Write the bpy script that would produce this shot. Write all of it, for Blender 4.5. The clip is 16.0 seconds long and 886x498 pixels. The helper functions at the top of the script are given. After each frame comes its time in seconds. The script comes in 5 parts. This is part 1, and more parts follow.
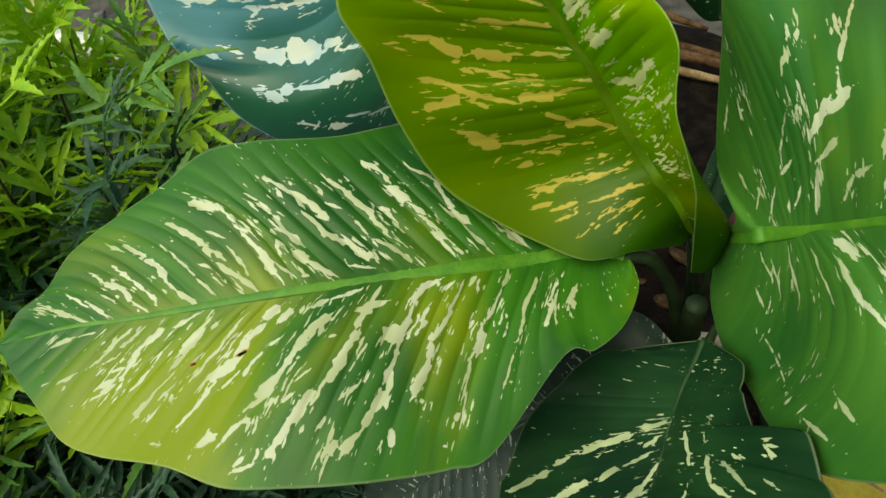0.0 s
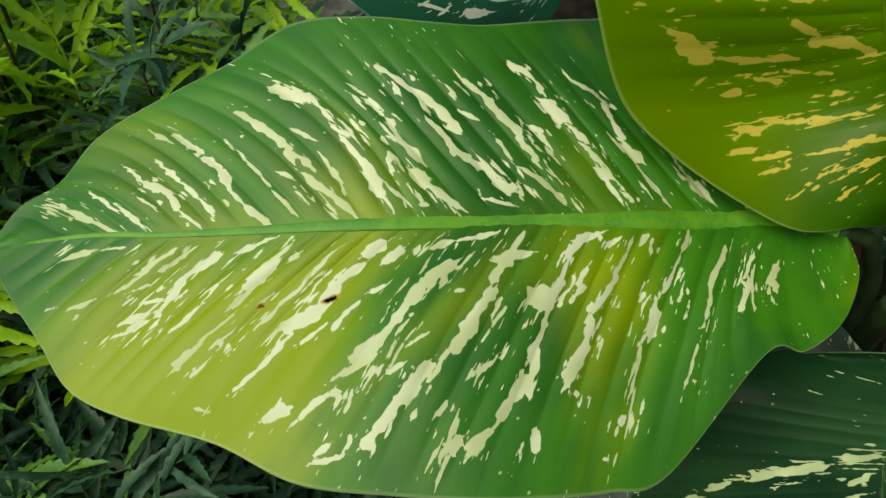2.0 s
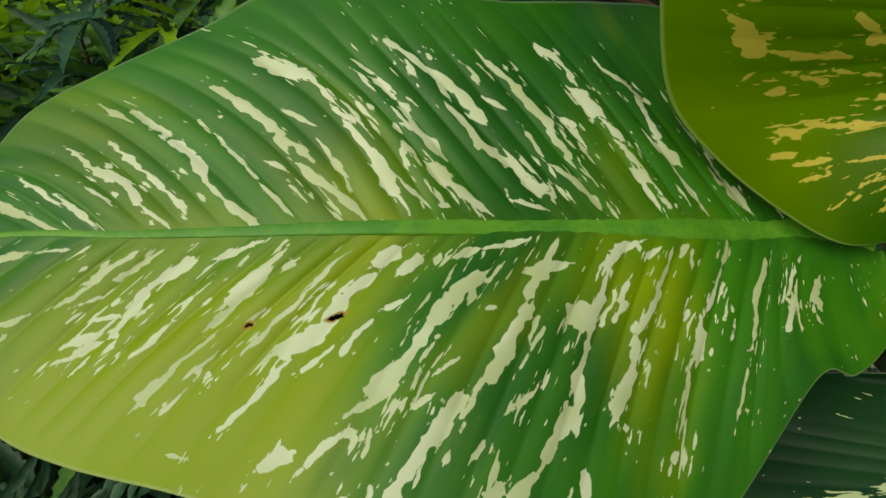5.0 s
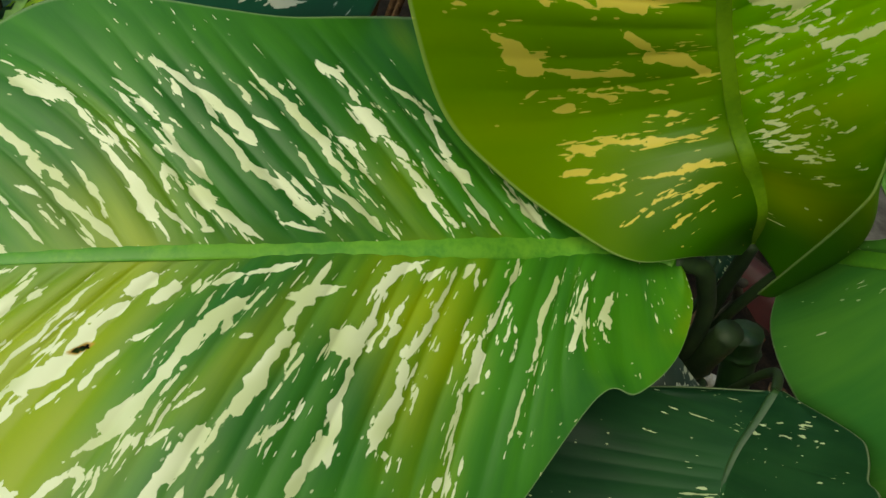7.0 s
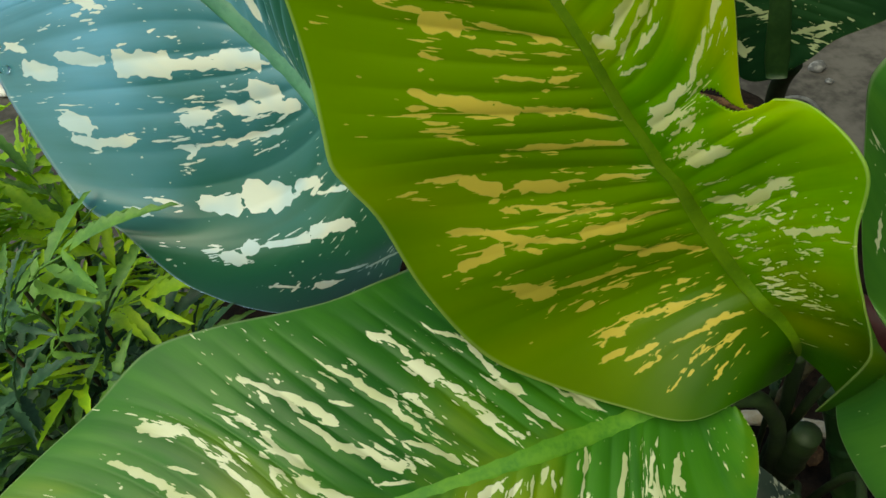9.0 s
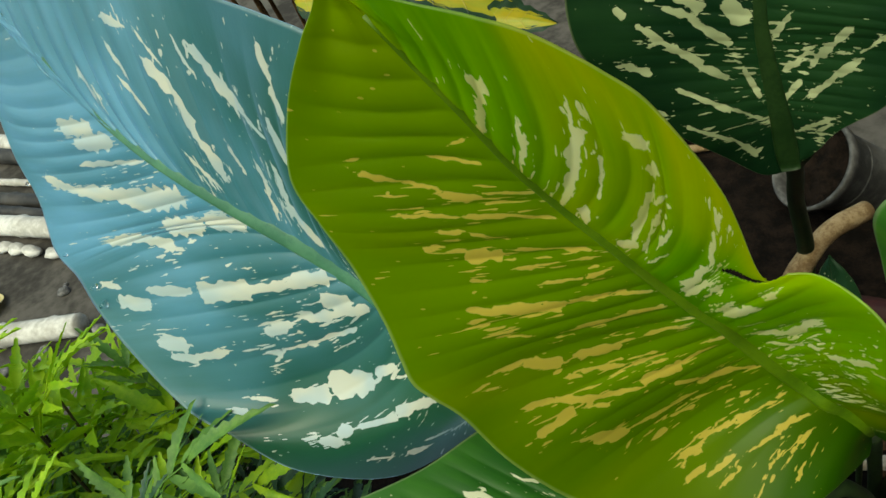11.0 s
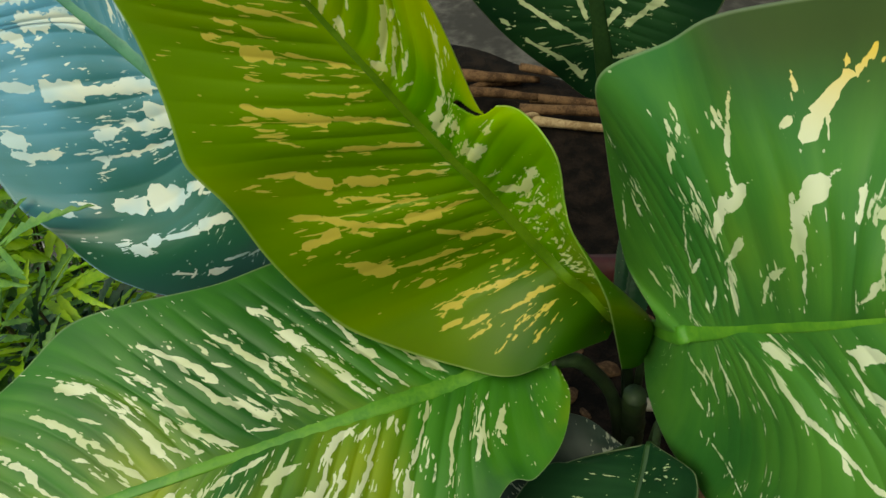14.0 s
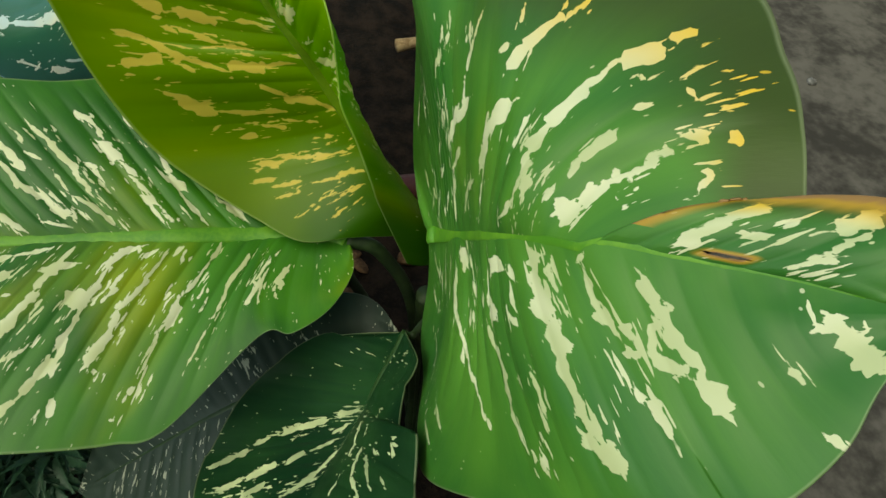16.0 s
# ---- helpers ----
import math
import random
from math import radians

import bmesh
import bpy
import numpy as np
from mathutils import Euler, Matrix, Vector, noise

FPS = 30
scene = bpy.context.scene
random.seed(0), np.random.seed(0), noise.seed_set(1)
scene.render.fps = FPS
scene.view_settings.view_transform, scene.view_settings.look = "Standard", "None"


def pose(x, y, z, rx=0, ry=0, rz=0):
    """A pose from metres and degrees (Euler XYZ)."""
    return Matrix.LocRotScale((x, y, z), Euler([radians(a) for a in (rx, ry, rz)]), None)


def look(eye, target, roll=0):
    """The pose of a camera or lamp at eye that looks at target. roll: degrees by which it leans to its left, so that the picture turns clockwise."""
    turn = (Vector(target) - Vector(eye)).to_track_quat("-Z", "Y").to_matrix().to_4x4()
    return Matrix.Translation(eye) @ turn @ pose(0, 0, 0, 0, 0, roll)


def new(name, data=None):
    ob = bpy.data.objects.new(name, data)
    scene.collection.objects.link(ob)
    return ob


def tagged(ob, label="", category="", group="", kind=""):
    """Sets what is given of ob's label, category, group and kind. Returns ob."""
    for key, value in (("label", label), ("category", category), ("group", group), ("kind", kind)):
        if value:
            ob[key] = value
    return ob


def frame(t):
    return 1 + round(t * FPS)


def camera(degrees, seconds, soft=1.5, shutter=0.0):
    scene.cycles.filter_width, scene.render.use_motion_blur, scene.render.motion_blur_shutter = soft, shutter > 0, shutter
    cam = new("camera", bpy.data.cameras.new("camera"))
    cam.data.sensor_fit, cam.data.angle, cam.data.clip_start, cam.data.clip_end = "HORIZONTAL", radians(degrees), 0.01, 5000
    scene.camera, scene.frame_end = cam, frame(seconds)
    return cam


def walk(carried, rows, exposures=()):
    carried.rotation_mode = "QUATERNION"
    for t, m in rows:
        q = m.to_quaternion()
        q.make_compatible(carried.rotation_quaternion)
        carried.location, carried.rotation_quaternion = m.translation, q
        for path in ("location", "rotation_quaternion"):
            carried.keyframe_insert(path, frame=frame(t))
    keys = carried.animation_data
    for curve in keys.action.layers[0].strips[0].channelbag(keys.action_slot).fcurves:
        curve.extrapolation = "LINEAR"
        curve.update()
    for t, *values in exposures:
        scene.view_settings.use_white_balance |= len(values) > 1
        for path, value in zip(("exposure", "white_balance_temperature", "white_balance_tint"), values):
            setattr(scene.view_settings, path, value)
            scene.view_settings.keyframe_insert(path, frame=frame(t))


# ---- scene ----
cam = camera(64.22, 16.0)
PATH = [
    (0, (0.0138, -0.0035, 0.6540), (-0.050, 1.297, -0.864), -3.49),
    (0.5, (-0.0011, 0.0167, 0.6269), (-0.048, 1.322, -0.888), -0.47),
    (1, (-0.0226, 0.0274, 0.6038), (-0.075, 1.303, -0.935), 2.10),
    (1.5, (-0.0390, 0.0381, 0.5909), (-0.077, 1.282, -0.975), 3.46),
    (2, (-0.0570, 0.0436, 0.5766), (-0.054, 1.271, -1.002), 5.79),
    (2.5, (-0.0746, 0.0497, 0.5747), (-0.095, 1.262, -1.017), 4.19),
    (3, (-0.0893, 0.0537, 0.5617), (-0.039, 1.259, -1.034), 6.58),
    (3.2, (-0.0976, 0.0565, 0.5567), (-0.002, 1.253, -1.043), 8.15),
    (5.3, (-0.0900, 0.0674, 0.5444), (0.178, 1.308, -1.001), 16.42),
    (5.5, (-0.0838, 0.0663, 0.5451), (0.154, 1.283, -1.025), 16.03),
    (6, (-0.0664, 0.0691, 0.5419), (0.219, 1.274, -1.028), 17.67),
    (6.5, (-0.0512, 0.0728, 0.5501), (0.264, 1.293, -1.003), 17.69),
    (7, (-0.0334, 0.0763, 0.5577), (0.324, 1.303, -0.981), 18.67),
    (7.5, (-0.0278, 0.0864, 0.5841), (0.194, 1.398, -0.909), 6.53),
    (8, (-0.0250, 0.0888, 0.6017), (0.138, 1.425, -0.877), 0.63),
    (8.5, (-0.0218, 0.0965, 0.6161), (0.119, 1.439, -0.860), -3.49),
    (9, (-0.0212, 0.1015, 0.6268), (0.101, 1.459, -0.837), -6.31),
    (9.5, (-0.0180, 0.1077, 0.6381), (0.092, 1.484, -0.808), -9.28),
    (10, (-0.0155, 0.1133, 0.6554), (0.080, 1.515, -0.768), -11.89),
    (10.2, (-0.0139, 0.1146, 0.6623), (0.066, 1.526, -0.752), -13.21),
    (12.3, (-0.0139, 0.1034, 0.6852), (0.060, 1.677, -0.548), -31.19),
    (12.5, (-0.0125, 0.0987, 0.6763), (0.112, 1.658, -0.570), -30.50),
    (13, (-0.0006, 0.0805, 0.6631), (0.162, 1.600, -0.627), -24.40),
    (13.5, (0.0184, 0.0589, 0.6574), (0.172, 1.549, -0.667), -16.56),
    (14, (0.0344, 0.0386, 0.6505), (0.162, 1.454, -0.757), -7.17),
    (14.5, (0.0492, 0.0272, 0.6468), (0.197, 1.373, -0.826), 1.04),
    (15, (0.0698, 0.0209, 0.6456), (0.265, 1.259, -0.913), 9.33),
    (15.5, (0.0914, 0.0139, 0.6469), (0.324, 1.229, -0.924), 13.19),
    (16, (0.1070, 0.0071, 0.6567), (0.312, 1.233, -0.910), 11.88),
]
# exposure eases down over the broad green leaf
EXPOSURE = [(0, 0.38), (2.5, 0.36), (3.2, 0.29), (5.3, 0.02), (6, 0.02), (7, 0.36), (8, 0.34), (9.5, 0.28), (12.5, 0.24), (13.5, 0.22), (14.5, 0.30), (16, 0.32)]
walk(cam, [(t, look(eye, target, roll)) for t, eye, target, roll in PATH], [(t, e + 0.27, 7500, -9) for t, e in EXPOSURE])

# ---- light ----
world = bpy.data.worlds.new("sky")
scene.world = world
world.use_nodes = True
wn = world.node_tree
sky = wn.nodes.new("ShaderNodeTexSky")
sky.sky_type, sky.sun_disc = "NISHITA", False
sky.sun_elevation, sky.sun_rotation = radians(48), math.atan2(-0.46, -0.36)
wn.links.new(sky.outputs[0], wn.nodes["Background"].inputs[0])
wn.nodes["Background"].inputs[1].default_value = 0.15
sun_data = bpy.data.lights.new("sun", "SUN")
sun_data.energy, sun_data.angle, sun_data.color = 2.0, radians(60), (1.0, 0.92, 0.76)
sun = new("sun", sun_data)
SUN_WAY = Vector((-0.46, -0.36, 0.86))
sun.matrix_world = look(SUN_WAY, (0, 0, 0))

# ---- small tools ----
def mesh_of(name, verts, faces, smooth=True):
    me = bpy.data.meshes.new(name)
    me.from_pydata([tuple(map(float, v)) for v in verts], [], faces)
    if smooth:
        me.polygons.foreach_set("use_smooth", [True] * len(me.polygons))
    me.update()
    return me


def part(name, data, material, parent, label=""):
    """One mesh object under a thing or a part."""
    if isinstance(data, bmesh.types.BMesh):
        bm, data = data, bpy.data.meshes.new(name)
        bm.to_mesh(data)
        bm.free()
        data.polygons.foreach_set("use_smooth", [True] * len(data.polygons))
    ob = new(name, data)
    if not data.materials:
        data.materials.append(material)
    if parent:
        ob.parent = parent
    return tagged(ob, label)


def thing(name, place, label, category, group="", kind=""):
    ob = new(name)
    ob.location = place
    ob.empty_display_size = 0.02
    return tagged(ob, label, category, group, kind)


def spline(points, count, split=None):
    """Catmull-Rom through the points; count: how many even steps, or the places themselves (0 to 1, in the stations' index).
    split: the curve jumps between the stations split - 1 and split."""
    p = np.asarray(points, float)
    u = (np.linspace(0, 1, count) if np.isscalar(count) else np.asarray(count)) * (len(p) - 1)
    pieces = [(p, u)] if not split else [(p[:split], u[u < split - 0.5]), (p[split:], u[u >= split - 0.5] - split)]
    rows = []
    for q, w in pieces:
        q = np.vstack([2 * q[0] - q[1], q, 2 * q[-1] - q[-2]])
        w = np.clip(w, 0, len(q) - 3 - 1e-9)
        i = w.astype(int)
        f = (w - i)[:, None]
        a, b, c, d = q[i], q[i + 1], q[i + 2], q[i + 3]
        rows.append(0.5 * (2 * b + (c - a) * f + (2 * a - 5 * b + 4 * c - d) * f**2 + (3 * b - a - 3 * c + d) * f**3))
    return np.vstack(rows)


def unit(v):
    return v / np.maximum(np.linalg.norm(v, axis=-1, keepdims=True), 1e-9)


def tube(path, radii, sides=10, squash=1.0, caps=True):
    """Vertices and faces of a tube along a path."""
    path = np.asarray(path, float)
    radii = np.broadcast_to(np.asarray(radii, float), (len(path),))
    t = unit(np.gradient(path, axis=0))
    ref = np.array([0.31, 0.22, 0.92])
    x = unit(np.cross(t, ref))
    y = np.cross(x, t)
    a = np.linspace(0, 2 * np.pi, sides, endpoint=False)
    ring = np.cos(a)[None, :, None] * x[:, None] + squash * np.sin(a)[None, :, None] * y[:, None]
    verts = (path[:, None] + radii[:, None, None] * ring).reshape(-1, 3)
    n = len(path)
    faces = [(r * sides + k, r * sides + (k + 1) % sides, (r + 1) * sides + (k + 1) % sides, (r + 1) * sides + k) for r in range(n - 1) for k in range(sides)]
    if caps:
        faces += [tuple(range(sides))[::-1], tuple((n - 1) * sides + k for k in range(sides))]
    return verts, faces


def lattice(x, y, seed):
    """Smooth value noise of two coordinates."""
    rng = np.random.default_rng(seed)
    table = rng.random((256, 256))
    xi, yi = np.floor(x).astype(int), np.floor(y).astype(int)
    fx, fy = x - xi, y - yi
    fx, fy = fx * fx * (3 - 2 * fx), fy * fy * (3 - 2 * fy)
    g = lambda a, b: table[a % 256, b % 256]
    return (g(xi, yi) * (1 - fx) + g(xi + 1, yi) * fx) * (1 - fy) + (g(xi, yi + 1) * (1 - fx) + g(xi + 1, yi + 1) * fx) * fy


# ---- materials ----
def material(name):
    m = bpy.data.materials.new(name)
    m.use_nodes = True
    return m, m.node_tree, m.node_tree.nodes["Principled BSDF"]


def node(tree, kind, **inputs):
    n = tree.nodes.new(kind)
    for key, value in inputs.items():
        n.inputs[key.replace("_", " ")].default_value = value
    return n


def mix_colour(tree, factor, a, b):
    n = tree.nodes.new("ShaderNodeMix")
    n.data_type = "RGBA"
    for socket, value in ((n.inputs[0], factor), (n.inputs[6], a), (n.inputs[7], b)):
        if isinstance(value, bpy.types.NodeSocket):
            tree.links.new(value, socket)
        else:
            socket.default_value = value if isinstance(value, float) else (*value, 1)
    return n.outputs[2]


def maths(tree, what, a, b=0.0, c=0.0, clamp=False):
    n = tree.nodes.new("ShaderNodeMath")
    n.operation, n.use_clamp = what, clamp
    for socket, value in zip(n.inputs, (a, b, c)):
        if isinstance(value, bpy.types.NodeSocket):
            tree.links.new(value, socket)
        else:
            socket.default_value = value
    return n.outputs[0]


def step(tree, value, low, high):
    n = tree.nodes.new("ShaderNodeMapRange")
    n.interpolation_type = "SMOOTHSTEP"
    tree.links.new(value, n.inputs[0])
    n.inputs[1].default_value, n.inputs[2].default_value = low, high
    return n.outputs[0]


def noise_of(tree, vector, scale, detail=3.0, rough=0.55, stretch=None):
    if stretch:
        m = tree.nodes.new("ShaderNodeMapping")
        m.inputs["Scale"].default_value = stretch
        tree.links.new(vector, m.inputs[0])
        vector = m.outputs[0]
    n = node(tree, "ShaderNodeTexNoise", Scale=scale, Detail=detail, Roughness=rough)
    tree.links.new(vector, n.inputs["Vector"])
    return n.outputs[0]


def attribute(tree, name, socket):
    n = tree.nodes.new("ShaderNodeAttribute")
    n.attribute_name = name
    return n.outputs[socket]


def relief(tree, shader, height, strength, distance):
    b = node(tree, "ShaderNodeBump", Strength=strength, Distance=distance)
    tree.links.new(height, b.inputs["Height"])
    tree.links.new(b.outputs[0], shader.inputs["Normal"])
    return b


def see_through(tree, shader, colour, amount):
    """Light that shines through the blade."""
    t = tree.nodes.new("ShaderNodeBsdfTranslucent")
    if isinstance(colour, bpy.types.NodeSocket):
        tree.links.new(colour, t.inputs[0])
    else:
        t.inputs[0].default_value = (*colour, 1)
    m = tree.nodes.new("ShaderNodeMixShader")
    m.inputs[0].default_value = amount
    tree.links.new(shader.outputs[0], m.inputs[1])
    tree.links.new(t.outputs[0], m.inputs[2])
    tree.links.new(m.outputs[0], tree.nodes["Material Output"].inputs["Surface"])


def leaf_material(name, deep, light, gold, cream, gold_from=0.55, rough=0.40, sheen=0.35, specks=0.563, through_amount=0.22, seed=0.0, scorched=False, warm=None, flush_at=None, coat=0.0, blue_sheen=0.0, foot=None):
    """A smooth, slightly waxy blade: deep green with lighter flushes, and ragged cream streaks along the side veins."""
    m, t, b = material(name)
    co = attribute(t, "blade", "Vector")
    pale = attribute(t, "pale", "Fac")
    shift = t.nodes.new("ShaderNodeVectorMath")
    shift.operation = "ADD"
    shift.inputs[1].default_value = (seed, seed * 1.7, 0)
    t.links.new(co, shift.inputs[0])
    co = shift.outputs[0]
    flush = noise_of(t, co, 13.0, 3.0, 0.5, (1.0, 1.0, 0.0))
    streaky = noise_of(t, co, 85.0, 4.0, 0.6, (1.0, 0.13, 0.0))
    base = mix_colour(t, step(t, maths(t, "ADD", maths(t, "MULTIPLY", flush, 0.68), maths(t, "MULTIPLY", streaky, 0.32)), 0.38, 0.64), deep, light)
    golden = noise_of(t, co, 12.0, 3.0, 0.55, (1.0, 0.7, 0.0))
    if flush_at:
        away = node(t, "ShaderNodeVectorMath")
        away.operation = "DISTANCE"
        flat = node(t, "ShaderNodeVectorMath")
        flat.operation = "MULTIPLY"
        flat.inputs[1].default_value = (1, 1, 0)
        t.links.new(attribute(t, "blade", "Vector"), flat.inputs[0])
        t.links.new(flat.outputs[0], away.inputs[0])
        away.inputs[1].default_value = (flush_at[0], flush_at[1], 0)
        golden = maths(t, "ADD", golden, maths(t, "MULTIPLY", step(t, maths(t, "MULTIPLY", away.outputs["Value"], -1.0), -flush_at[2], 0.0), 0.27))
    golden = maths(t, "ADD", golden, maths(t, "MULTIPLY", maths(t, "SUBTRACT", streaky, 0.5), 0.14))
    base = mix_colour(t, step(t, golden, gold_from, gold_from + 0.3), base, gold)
    ragged = noise_of(t, co, 560.0, 3.0, 0.65, (1.0, 0.5, 0.0))
    coarse = noise_of(t, co, 150.0, 2.0, 0.5, (1.0, 0.45, 0.0))
    edge = maths(t, "ADD", pale, maths(t, "MULTIPLY", maths(t, "SUBTRACT", ragged, 0.5), 0.0014))
    edge = maths(t, "ADD", edge, maths(t, "MULTIPLY", maths(t, "SUBTRACT", coarse, 0.5), 0.0011))
    big = step(t, edge, -0.00008, 0.00012)
    fine = noise_of(t, co, 560.0, 2.0, 0.5, (1.0, 0.24, 0.0))
    where = noise_of(t, co, 55.0, 2.0, 0.5, (1.0, 0.3, 0.0))
    near = maths(t, "MULTIPLY", step(t, pale, -0.007, 0.0), 0.062)
    flecks = maths(t, "ADD", maths(t, "ADD", maths(t, "MULTIPLY", fine, 0.6), maths(t, "MULTIPLY", where, 0.4)), near)
    small = step(t, flecks, specks + 0.095, specks + 0.105)
    dots = t.nodes.new("ShaderNodeTexVoronoi")
    dots.inputs["Scale"].default_value = 190.0
    level = node(t, "ShaderNodeVectorMath")
    level.operation = "MULTIPLY"
    level.inputs[1].default_value = (1, 1, 0)
    t.links.new(co, level.inputs[0])
    t.links.new(level.outputs[0], dots.inputs["Vector"])
    dot = maths(t, "MULTIPLY", step(t, maths(t, "SUBTRACT", 1.0, dots.outputs["Distance"]), 0.905, 0.93), step(t, noise_of(t, co, 40.0, 1.0, 0.55, (1.0, 1.0, 0.0)), 0.47, 0.53))
    mask = maths(t, "MAXIMUM", maths(t, "MAXIMUM", big, small), maths(t, "MULTIPLY", dot, 0.7))
    tone = mix_colour(t, step(t, noise_of(t, co, 34.0, 2.0, 0.55, (1.0, 1.0, 0.0)), 0.4, 0.62), cream, tuple(0.62 * c + 0.38 * g for c, g in zip(cream, gold)))
    if warm:
        # one half lacks sky sheen, put in its colour: duller green, deeper yellow flecks
        sep = t.nodes.new("ShaderNodeSeparateXYZ")
        t.links.new(attribute(t, "blade", "Vector"), sep.inputs[0])
        low, high, half_green, fleck, start = warm
        # old: mask of this toning, from one margin inwards
        old = step(t, maths(t, "ADD", maths(t, "MULTIPLY", sep.outputs[2], -1.0), maths(t, "MULTIPLY", maths(t, "SUBTRACT", flush, 0.5), 0.5)), low, high)
        if start:
            old = maths(t, "MULTIPLY", old, step(t, sep.outputs[0], start, start + 0.03))
        base = mix_colour(t, maths(t, "MULTIPLY", old, 0.8), base, half_green)
        tone = mix_colour(t, old, tone, fleck)
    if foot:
        # deeper green near the stalk, the base's shade partly put in its colour
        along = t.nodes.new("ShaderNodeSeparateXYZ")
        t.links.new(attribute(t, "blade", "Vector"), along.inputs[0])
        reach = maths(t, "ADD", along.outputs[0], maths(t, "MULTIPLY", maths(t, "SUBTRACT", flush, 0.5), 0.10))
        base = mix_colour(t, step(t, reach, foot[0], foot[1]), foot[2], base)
    colour = mix_colour(t, mask, base, tone)
    rim = t.nodes.new("ShaderNodeSeparateXYZ")
    t.links.new(attribute(t, "blade", "Vector"), rim.inputs[0])
    colour = mix_colour(t, maths(t, "MULTIPLY", step(t, maths(t, "ABSOLUTE", rim.outputs[2]), 0.986, 0.996), 0.35), colour, tuple(0.35 * c + 0.5 * k for c, k in zip(light, cream)))
    if scorched:
        scar = maths(t, "ADD", attribute(t, "scar", "Fac"), maths(t, "MULTIPLY", maths(t, "SUBTRACT", coarse, 0.5), 0.003))
        colour = mix_colour(t, step(t, maths(t, "MULTIPLY", scar, -1.0), -0.0042, -0.0012), colour, (0.42, 0.26, 0.03))
        colour = mix_colour(t, step(t, maths(t, "MULTIPLY", scar, -1.0), -0.0016, -0.0004), colour, (0.30, 0.17, 0.06))
    t.links.new(colour, b.inputs["Base Color"])
    wear = noise_of(t, co, 90.0, 4.0, 0.6, (1.0, 1.0, 0.0))
    t.links.new(maths(t, "MULTIPLY_ADD", wear, 0.22, rough - 0.11), b.inputs["Roughness"])
    b.inputs["Specular IOR Level"].default_value = sheen
    # blue-tinted sheen stands in for reflected sky
    b.inputs["Sheen Weight"].default_value = blue_sheen
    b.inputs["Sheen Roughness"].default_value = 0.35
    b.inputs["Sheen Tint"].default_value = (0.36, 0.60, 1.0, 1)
    b.inputs["Coat Weight"].default_value = coat
    b.inputs["Coat Roughness"].default_value = 0.30
    b.inputs["Coat IOR"].default_value = 1.6
    grain = maths(t, "ADD", maths(t, "MULTIPLY", noise_of(t, co, 900.0, 3.0, 0.6, (1.0, 0.3, 0.0)), 0.5), maths(t, "MULTIPLY", streaky, 0.4))
    relief(t, b, grain, 0.18, 0.0006)
    see_through(t, b, colour, through_amount)
    return m


def plain_material(name, a, b_colour, scale, rough=0.6, bump=0.4, depth=0.002, through_amount=0.0, low=0.4, high=0.62):
    m, t, b = material(name)
    co = t.nodes.new("ShaderNodeTexCoord").outputs["Object"]
    n1, n2 = noise_of(t, co, scale, 5.0, 0.6), noise_of(t, co, scale * 7.3, 4.0, 0.6)
    f = maths(t, "ADD", maths(t, "MULTIPLY", n1, 0.65), maths(t, "MULTIPLY", n2, 0.35))
    colour = mix_colour(t, step(t, f, low, high), a, b_colour)
    t.links.new(colour, b.inputs["Base Color"])
    t.links.new(maths(t, "MULTIPLY_ADD", n2, 0.3, rough - 0.15), b.inputs["Roughness"])
    b.inputs["Specular IOR Level"].default_value = 0.08 if rough > 0.85 else 0.35
    relief(t, b, f, bump, depth)
    if through_amount:
        see_through(t, b, colour, through_amount)
    return m


CREAM = (0.66, 0.68, 0.47)
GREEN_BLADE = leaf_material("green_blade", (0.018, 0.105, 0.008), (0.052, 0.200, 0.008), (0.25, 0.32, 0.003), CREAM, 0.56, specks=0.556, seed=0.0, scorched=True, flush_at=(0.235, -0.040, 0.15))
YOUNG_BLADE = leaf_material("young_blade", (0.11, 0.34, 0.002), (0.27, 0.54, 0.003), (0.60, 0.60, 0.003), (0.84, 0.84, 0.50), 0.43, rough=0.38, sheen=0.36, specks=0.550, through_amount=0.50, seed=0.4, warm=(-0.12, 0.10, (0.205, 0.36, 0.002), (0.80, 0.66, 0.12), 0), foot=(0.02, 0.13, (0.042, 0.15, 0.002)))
# blue sky sheen is put into this green leaf's colours and sheen tint
SKY_TINTED_BLADE = leaf_material("sky_tinted_blade", (0.050, 0.225, 0.320), (0.13, 0.38, 0.58), (0.16, 0.42, 0.60), (0.66, 0.68, 0.58), 0.7, rough=0.38, sheen=0.5, coat=0.25, blue_sheen=1.0, specks=0.555, seed=0.8, foot=(0.05, 0.23, (0.010, 0.095, 0.042)))
RIGHT_BLADE = leaf_material("mature_blade", (0.034, 0.145, 0.022), (0.085, 0.240, 0.028), (0.19, 0.30, 0.012), CREAM, 0.6, specks=0.558, seed=1.3, scorched=True, warm=(0.60, 0.92, (0.042, 0.048, 0.005), (0.75, 0.50, 0.04), 0.135))
# own dark green, lowered further to hold the shade of the low leaf
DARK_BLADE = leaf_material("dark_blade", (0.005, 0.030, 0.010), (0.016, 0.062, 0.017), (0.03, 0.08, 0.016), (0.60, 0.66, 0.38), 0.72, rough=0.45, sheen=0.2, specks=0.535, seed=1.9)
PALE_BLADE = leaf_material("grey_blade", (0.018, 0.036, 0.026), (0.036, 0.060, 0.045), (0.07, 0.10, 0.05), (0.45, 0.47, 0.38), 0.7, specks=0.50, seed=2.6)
RIB_GREEN = plain_material("midrib_green", (0.065, 0.21, 0.016), (0.12, 0.29, 0.022), 60.0, 0.42, 0.15, 0.0005, 0.1)
